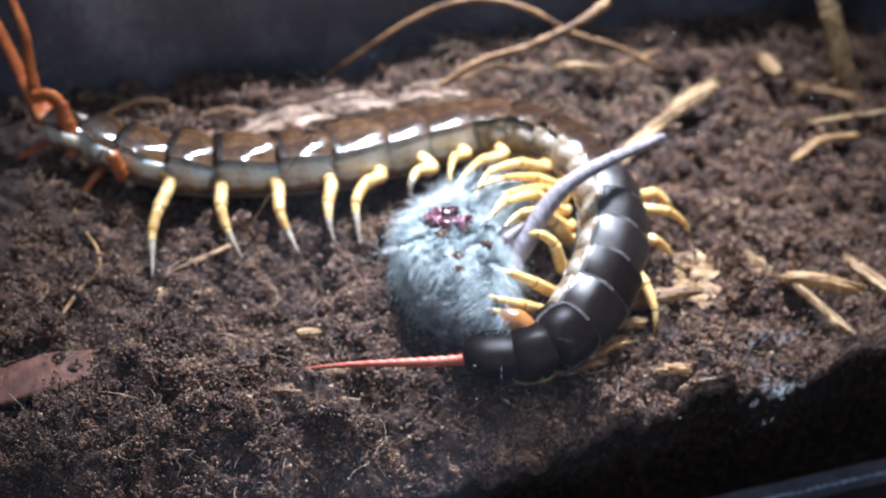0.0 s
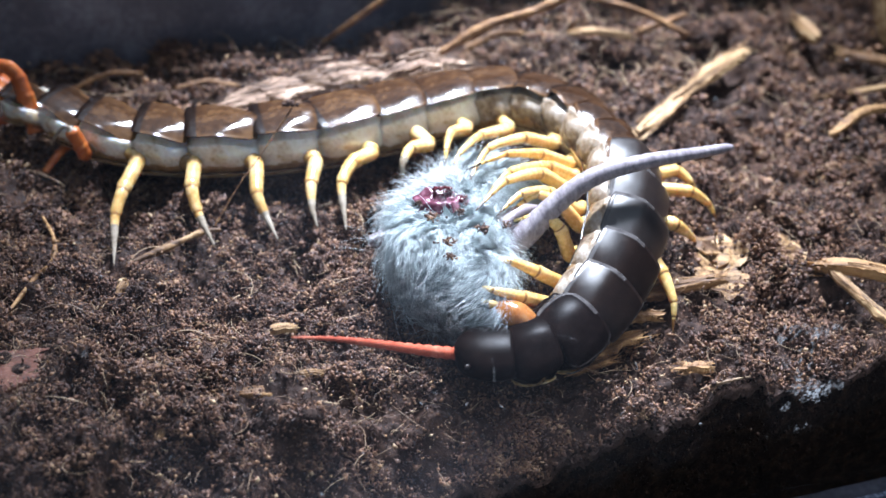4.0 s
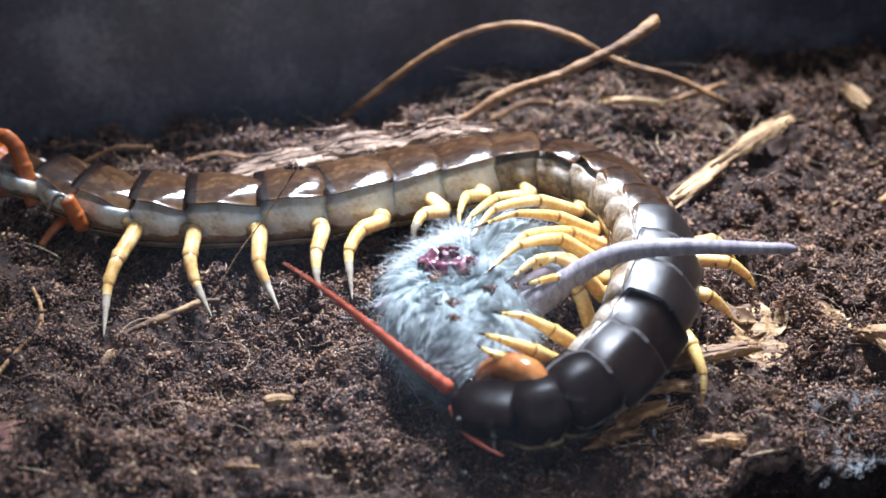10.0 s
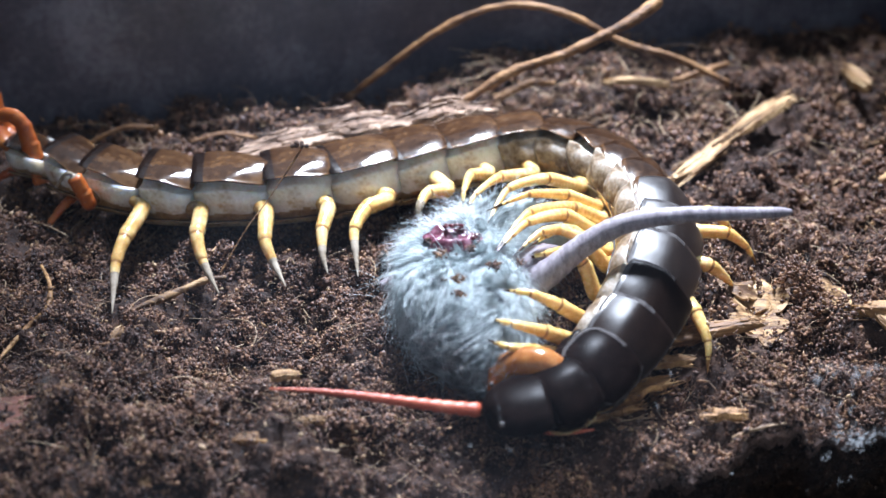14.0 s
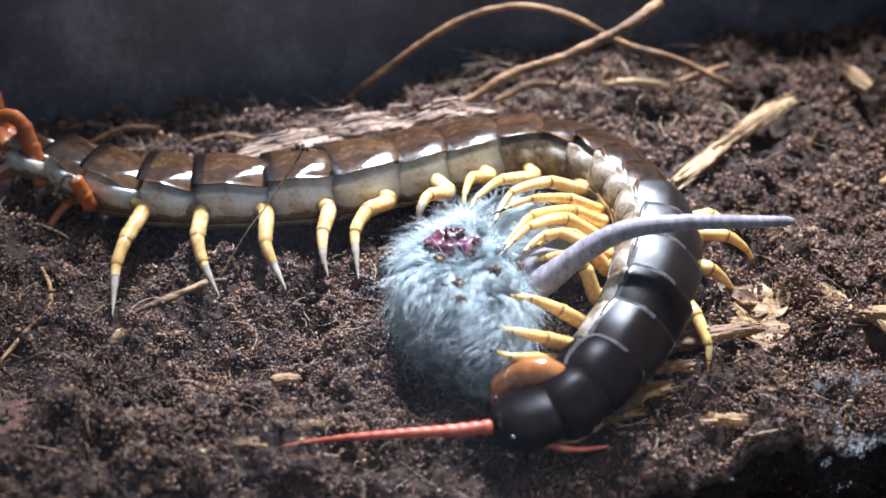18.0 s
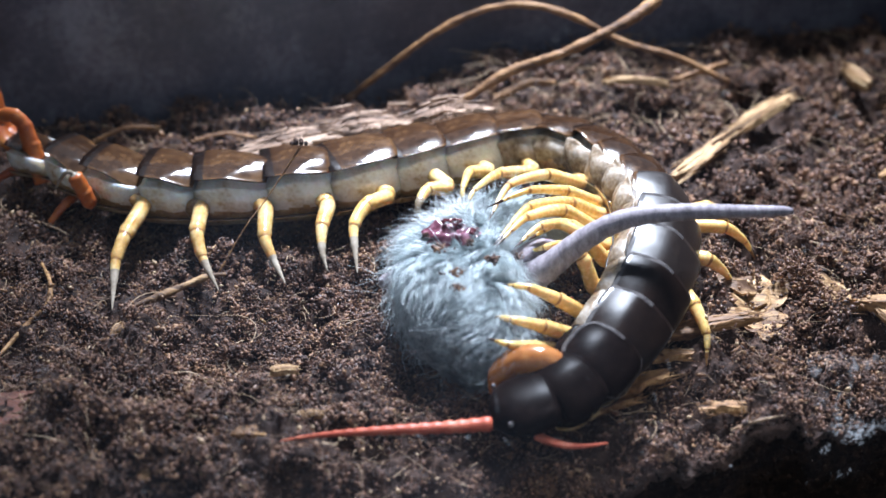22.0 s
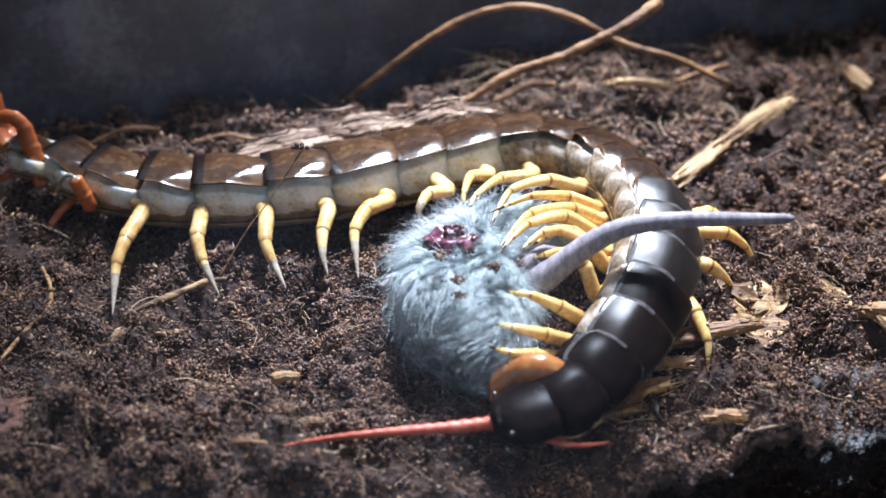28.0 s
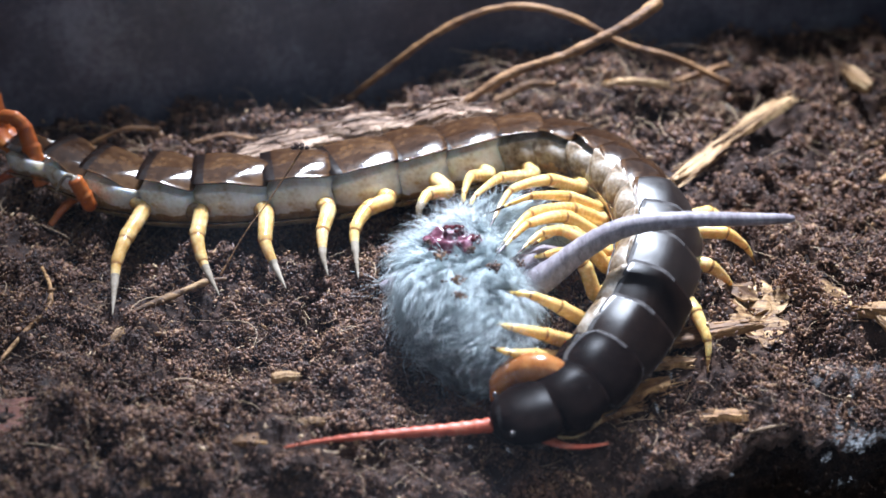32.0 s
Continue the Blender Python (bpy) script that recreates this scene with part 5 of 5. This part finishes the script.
def wound_mesh():
    """A torn hollow with wet folds of flesh, and a flap of skin along its front."""
    rings, k = 16, 48
    verts, faces = [], []
    for i in range(rings):
        q = i / (rings - 1)
        a = np.linspace(0, 2 * math.pi, k, endpoint=False)
        rx, ry = 0.42 * q * (1 + 0.2 * np.sin(3 * a + 1) + 0.1 * np.sin(5 * a)), 0.38 * q * (1 + 0.22 * np.cos(2 * a + 0.5) + 0.1 * np.sin(7 * a))
        x, y = WOUND[0] + rx * np.cos(a), WOUND[1] + ry * np.sin(a)
        skin = 0.94 - 0.22 * (x + 0.1) ** 2 - 0.20 * (y - 0.05) ** 2
        folds = 0.10 * (np.abs(value_noise(x + 9, y + 9, 4.5, 1) - 0.5) + 0.5 * np.abs(value_noise(x + 9, y + 9, 9.0, 2) - 0.5))
        flap = 0.05 * np.exp(-((q - 0.72) / 0.16) ** 2) * np.clip(-np.sin(a) + 0.2, 0, 1)
        z = skin + 0.08 - 0.10 * (1 - q ** 2) + folds * 3.0 * (1 - q ** 4) + flap - 0.35 * max(0.0, q - 0.86)
        verts += np.stack([x, y, z], 1).tolist()
    for i in range(rings - 1):
        for j in range(k):
            a, b = i * k + j, i * k + (j + 1) % k
            faces.append((a, a + k, b + k, b))
    return mesh_of("wound", verts, faces, M_WOUND)


part("wound", wound_mesh(), mouse, "raw dark red wound")
part("clot", lumps("clot", (WOUND[0] + 0.05, WOUND[1] + 0.16, 1.10), (0.14, 0.06, 0.02), 14, 0.042, M_CLOT, 55), mouse, "glossy dark clots of blood")
part("clot", lumps("clot", (WOUND[0] + 0.40, WOUND[1] + 0.0, 1.02), (0.08, 0.08, 0.03), 9, 0.05, M_CLOT, 56), mouse, "glossy dark clots of blood")
hv, hf = tube(spline([(0.35, -0.35, 0.2), (0.75, 0.05, 0.42), (1.12, 0.42, 0.52), (1.4, 0.75, 0.4)], 24), np.interp(np.linspace(0, 1, 24), [0, 0.4, 0.75, 1], [0.26, 0.2, 0.14, 0.07]), sides=12, rough=0.04)
part("hind_leg", mesh_of("hind_leg", hv, hf, M_PINK), mouse, "grey-pink hind leg")
mv, mf = tube(spline([(-0.7, 0.5, -0.15), (-1.0, 0.58, -0.22), (-1.25, 0.62, -0.30), (-1.42, 0.64, -0.36)], 16), np.linspace(0.30, 0.10, 16), sides=12, rough=0.04)
muzzle = part("muzzle", mesh_of("muzzle", mv, mf, M_PINK), mouse, "pale pink whiskered muzzle")
g = np.random.default_rng(44)
wv, wf = [], []
for _ in range(16):
    q = np.array((-1.3, 0.62, -0.3)) + g.normal(size=3) * 0.1
    d = np.array((-0.32, -0.1, 0.06)) + g.normal(size=3) * 0.16
    v, f = tube([q, q + d * 0.5, q + d * g.uniform(0.8, 1.3) - np.array((0, 0, 0.06))], [0.002, 0.0016, 0.0006], sides=3)
    wf += [tuple(i + len(wv) for i in t) for t in f]
    wv += v
tagged(part("whiskers", mesh_of("whiskers", wv, wf, M_FUR), muzzle), kind="stuff")
TAIL_BASE = (1.0, -0.1, 0.25)
tp = spline([(-0.62, -0.42, -0.32), (-0.28, -0.22, -0.16), (0, 0, 0), (0.3, 0.02, 0.22), (0.88, 0.1, 0.72), (1.5, 0.12, 1.08), (2.36, 0.17, 1.2), (3.26, 0.38, 1.12), (4.08, 0.62, 1.02)], 60)
tv, tf = tube(tp, np.interp(np.linspace(0, 1, 60), [0, 0.16, 0.28, 0.55, 0.97, 1], [0.30, 0.25, 0.195, 0.15, 0.085, 0.05]) * (1 + 0.03 * np.cos(np.arange(60) * 2.4)), sides=14)
tail = part("tail", mesh_of("tail", tv, tf, M_TAIL), mouse, "bare grey-violet tail", m=at(*TAIL_BASE))
for k, (x, y, z, s) in enumerate(((-0.38, -0.62, 1.12, 1.0), (0.10, -0.52, 1.16, 0.7), (0.48, -0.85, 1.06, 1.0), (-0.12, -1.1, 0.98, 1.0), (-0.06, -1.36, 0.88, 0.8), (0.85, -0.42, 0.86, 0.7), (-0.6, -0.2, 1.08, 0.4))):
    g = np.random.default_rng(400 + k)
    spots = g.normal(size=(34, 3)) * np.array((0.06 * s, 0.045 * s, 0.022)) + np.array((x, y, z - 0.02))
    cv, cf = shreds(spots, g.uniform(0.014, 0.04, 34) * (0.5 + 0.5 * s), g)
    part("crumb", mesh_of("crumb", cv, cf.tolist(), M_GRANULE), mouse, "soil crumb caught in the fur")


# ======== marks on the pane ========
def on_pane(x, z):
    return (x, FRONT + SLOPE * x - 0.30, z)


def smear(cx, cz, w, h, count, big, seed):
    g = np.random.default_rng(seed)
    verts, faces = [], []
    for _ in range(count):
        x, z = cx + g.normal() * w * 0.36, cz + g.normal() * h * 0.36
        r = 0.012 + big * g.random() ** 1.8
        k = 9
        o = len(verts)
        c = np.array(on_pane(x, z))
        verts.append(c + np.array((0, -0.012, 0)))
        for j in range(k):
            a = 2 * math.pi * j / k
            rr = r * g.uniform(0.5, 1.2)
            dx = rr * math.cos(a)
            verts.append(c + np.array((dx, dx * SLOPE, rr * 1.3 * math.sin(a))))
        faces += [(o, o + 1 + j, o + 1 + (j + 1) % k) for j in range(k)]
    return mesh_of("limescale_mark", verts, faces, M_LIME)


for cx, cz, w, h, c, big in ((5.42, 0.98, 0.12, 0.28, 22, 0.06), (5.62, 1.0, 0.16, 0.14, 12, 0.05), (5.0, 1.15, 0.5, 0.35, 40, 0.06), (5.25, 0.0, 0.26, 0.22, 16, 0.11), (5.62, -0.28, 0.36, 0.36, 30, 0.14), (5.12, -0.48, 0.12, 0.12, 8, 0.09),
                             (5.4, -1.0, 0.5, 0.16, 26, 0.04), (5.22, 0.5, 0.05, 0.6, 26, 0.03), (5.4, 0.5, 0.04, 0.5, 18, 0.03), (5.0, 0.55, 0.12, 0.4, 16, 0.035)):
    tagged(part("limescale_mark", smear(cx, cz, w, h, c, big, int(cx * 100 + cz * 10))), "whitish dried water mark on the front pane", "water mark", kind="stuff")
g = np.random.default_rng(91)
sv, sf = [], []
for _ in range(150):
    x, z, r = g.uniform(-6.5, 6.5), g.uniform(-1.0, 8.5), 0.006 + 0.03 * g.random() ** 4
    o, c = len(sv), np.array(on_pane(x, z))
    sv.append(c + np.array((0, -0.006, 0)))
    for j in range(7):
        a = 2 * math.pi * j / 7
        d = r * g.uniform(0.6, 1.3) * math.cos(a)
        sv.append(c + np.array((d, d * SLOPE, r * g.uniform(0.6, 1.3) * math.sin(a))))
    sf += [(o, o + 1 + j, o + 1 + (j + 1) % 7) for j in range(7)]
tagged(part("dust_specks", mesh_of("dust_specks", sv, sf, M_DUST)), "pale dust specks and dried droplets on the front pane", "dust", kind="stuff")
sv, sf = [], []
for _ in range(46):
    x, z, a, ln = g.uniform(-5.5, 6.0), g.uniform(-0.5, 7.5), g.uniform(0.8, 2.6), g.uniform(0.04, 0.28)
    v, f = tube([on_pane(x, z), on_pane(x + 0.5 * ln * math.cos(a) + 0.01, z + 0.5 * ln * math.sin(a)), on_pane(x + ln * math.cos(a), z + ln * math.sin(a))], [0.002, 0.005, 0.002], sides=4)
    sf += [tuple(i + len(sv) for i in q) for q in f]
    sv += v
tagged(part("fine_scratches", mesh_of("fine_scratches", sv, sf, M_DUST)), "many short hair-fine scratches on the front pane", "scratches", kind="stuff")
for k, (a, b) in enumerate((((0.2, 1.8), (0.27, 1.25)), ((1.11, 2.04), (1.49, 1.83)), ((3.95, 1.86), (4.1, 1.78)), ((0.73, 0.8), (1.18, 0.68)), ((4.46, 5.18), (4.98, 5.27)))):
    v, f = tube([on_pane(*a), on_pane((a[0] + b[0]) / 2 + 0.02, (a[1] + b[1]) / 2), on_pane(*b)], [0.003, 0.009, 0.003], sides=4)
    tagged(part("scratch", mesh_of("scratch", v, f, M_LIME)), "fine pale scratch on the front pane", "scratch", "marks on the pane")

# ======== movement ========
ANTENNA = [
    (0, (-0.26, -2.97, 0.45), (-3.08, -3.18, 0.15)),
    (1, (-0.15, -2.96, 0.45), (-2.82, -3.09, 0.20)),
    (1.5, (-0.24, -2.91, 0.45), (-2.13, -4.88, 1.17)),
    (2, (-0.37, -3.00, 0.45), (-2.10, -4.86, 1.48)),
    (3, (-0.23, -3.06, 0.45), (-2.26, -4.88, 1.45)),
    (3.5, (-0.20, -2.97, 0.45), (-2.60, -4.19, 1.53)),
    (5.5, (-0.37, -2.65, 0.45), (-2.92, -3.83, 1.19)),
    (6, (-0.35, -2.62, 0.45), (-2.93, -3.81, 1.07)),
    (7, (-0.33, -2.61, 0.45), (-2.82, -3.89, 1.21)),
    (8, (-0.46, -2.72, 0.45), (-2.35, -4.50, 1.72)),
    (8.2, (-0.41, -2.58, 0.53), (-1.99, -4.31, 2.26)),
    (8.4, (-0.46, -2.52, 0.61), (-1.79, -4.08, 2.66)),
    (9, (-0.42, -2.98, 0.85), (-1.76, -3.70, 2.90)),
    (9.4, (-0.47, -2.89, 0.92), (-1.67, -3.64, 2.90)),
    (9.6, (-0.60, -2.65, 0.95), (-2.49, -3.01, 2.90)),
    (10, (-0.46, -2.70, 0.95), (-3.05, -2.42, 2.90)),
    (12, (-0.47, -2.85, 0.95), (-3.04, -2.61, 2.42)),
    (13, (-0.31, -3.06, 0.95), (-2.89, -2.62, 2.31)),
    (13.6, (-0.29, -2.73, 0.65), (-3.20, -2.74, 2.00)),
    (13.8, (-0.15, -3.20, 0.55), (-3.03, -3.24, 1.26)),
    (14, (-0.06, -3.27, 0.55), (-3.01, -3.52, 0.88)),
    (14.4, (-0.01, -3.31, 0.55), (-2.86, -3.39, 1.08)),
    (16.5, (0.07, -3.49, 0.53), (-2.77, -3.31, 0.15)),
    (17, (0.05, -3.48, 0.52), (-2.67, -3.41, 0.15)),
    (18, (0.13, -3.49, 0.52), (-2.77, -3.75, 0.15)),
    (19, (0.12, -3.54, 0.51), (-2.95, -4.07, 0.17)),
    (20, (0.14, -3.43, 0.50), (-2.98, -4.07, 0.18)),
    (22, (0.16, -3.67, 0.48), (-2.65, -3.88, 0.15)),
    (24, (0.17, -3.48, 0.47), (-2.74, -3.88, 0.18)),
    (32, (0.16, -3.37, 0.40), (-2.90, -3.94, 0.18)),
]
TAIL_TIP = [(0, 3.7, 2.5, 2.35), (0.2, 4.0, 0.41, 2.1), (0.4, 4.24, 0.2, 2.1), (0.6, 4.28, 0.45, 2.1), (1.0, 4.19, 0.69, 2.1), (1.3, 4.15, -0.5, 1.95), (1.6, 4.17, 0.5, 2.1), (2, 4.16, 1.18, 2.1), (2.4, 4.0, 1.15, 2.1),
            (2.8, 4.17, 1.01, 2.1), (3.2, 4.08, 1.37, 2.1), (3.5, 4.09, 1.41, 2.1), (5.5, 4.41, 0.0, 2.1), (7, 4.41, 0.0, 2.1), (9, 4.5, 0.09, 2.1), (10, 4.55, -0.11, 2.1), (11, 4.49, -0.1, 2.1), (13, 4.5, 0.3, 2.1), (17, 4.49, 0.2, 2.1), (20, 4.48, 0.1, 2.1), (32, 4.48, 0.1, 2.1)]
STANCES = [(0, "low", "low", 0.0), (8.0, "low", "low", 0.0), (8.6, "low", "raised", 0.4), (9.4, "low", "raised", 0.8), (10.0, "raised", "raised", 0.0), (12.8, "raised", "raised", 0.0), (13.4, "raised", "drawn", 0.2),
           (13.8, "raised", "drawn", 0.65), (14.2, "raised", "drawn", 0.85), (16.5, "drawn", "drawn", 0.0), (32, "drawn", "drawn", 0.0)]


def aimed(base, tip):
    x = (Vector(tip) - Vector(base)).normalized()
    y = Vector((0, 0, 1)).cross(x).normalized()
    m = Matrix((x, y, x.cross(y))).transposed().to_4x4()
    m.translation = Vector(base) * CM
    return m


def motions():
    rows = {n: [] for n in range(0, 12)}
    for t, a, b, u in STANCES:
        s = spine(blend(a, b, u))
        for n in rows:
            rows[n].append((t, s[n][0]))
    for n, keyed in rows.items():
        walk(segments[n] if n else head, keyed)
    walk(antenna_near, [(t, aimed(b, q)) for t, b, q in ANTENNA])
    side = []
    for t, b, q in ANTENNA:
        u = float(np.interp(t, [8.4, 9.6, 13.2, 14.0], [0, 1, 1, 0]))
        root = Vector(b) + Vector((0.64, 0.26, -0.38)) * (1 - u) + Vector((0.06, -0.33, -0.07)) * u
        side.append((t, aimed(root, root + Vector((1.1, -0.05, -0.08)) * (1 - u) + Vector((0.85, -0.65, -0.48)) * u)))
    walk(antenna_far, side)
    home = Vector((4.48, 0.1, 2.1)) - Vector((0.58, -0.72, 1.1))
    turns = []
    for t, x, y, z in TAIL_TIP:
        way = Vector((x, y, z)) - Vector((0.58, -0.72, 1.1))
        m = home.rotation_difference(way).to_matrix().to_4x4()
        m.translation = Vector(TAIL_BASE) * CM
        turns.append((t, m))
    walk(tail, turns)


motions()
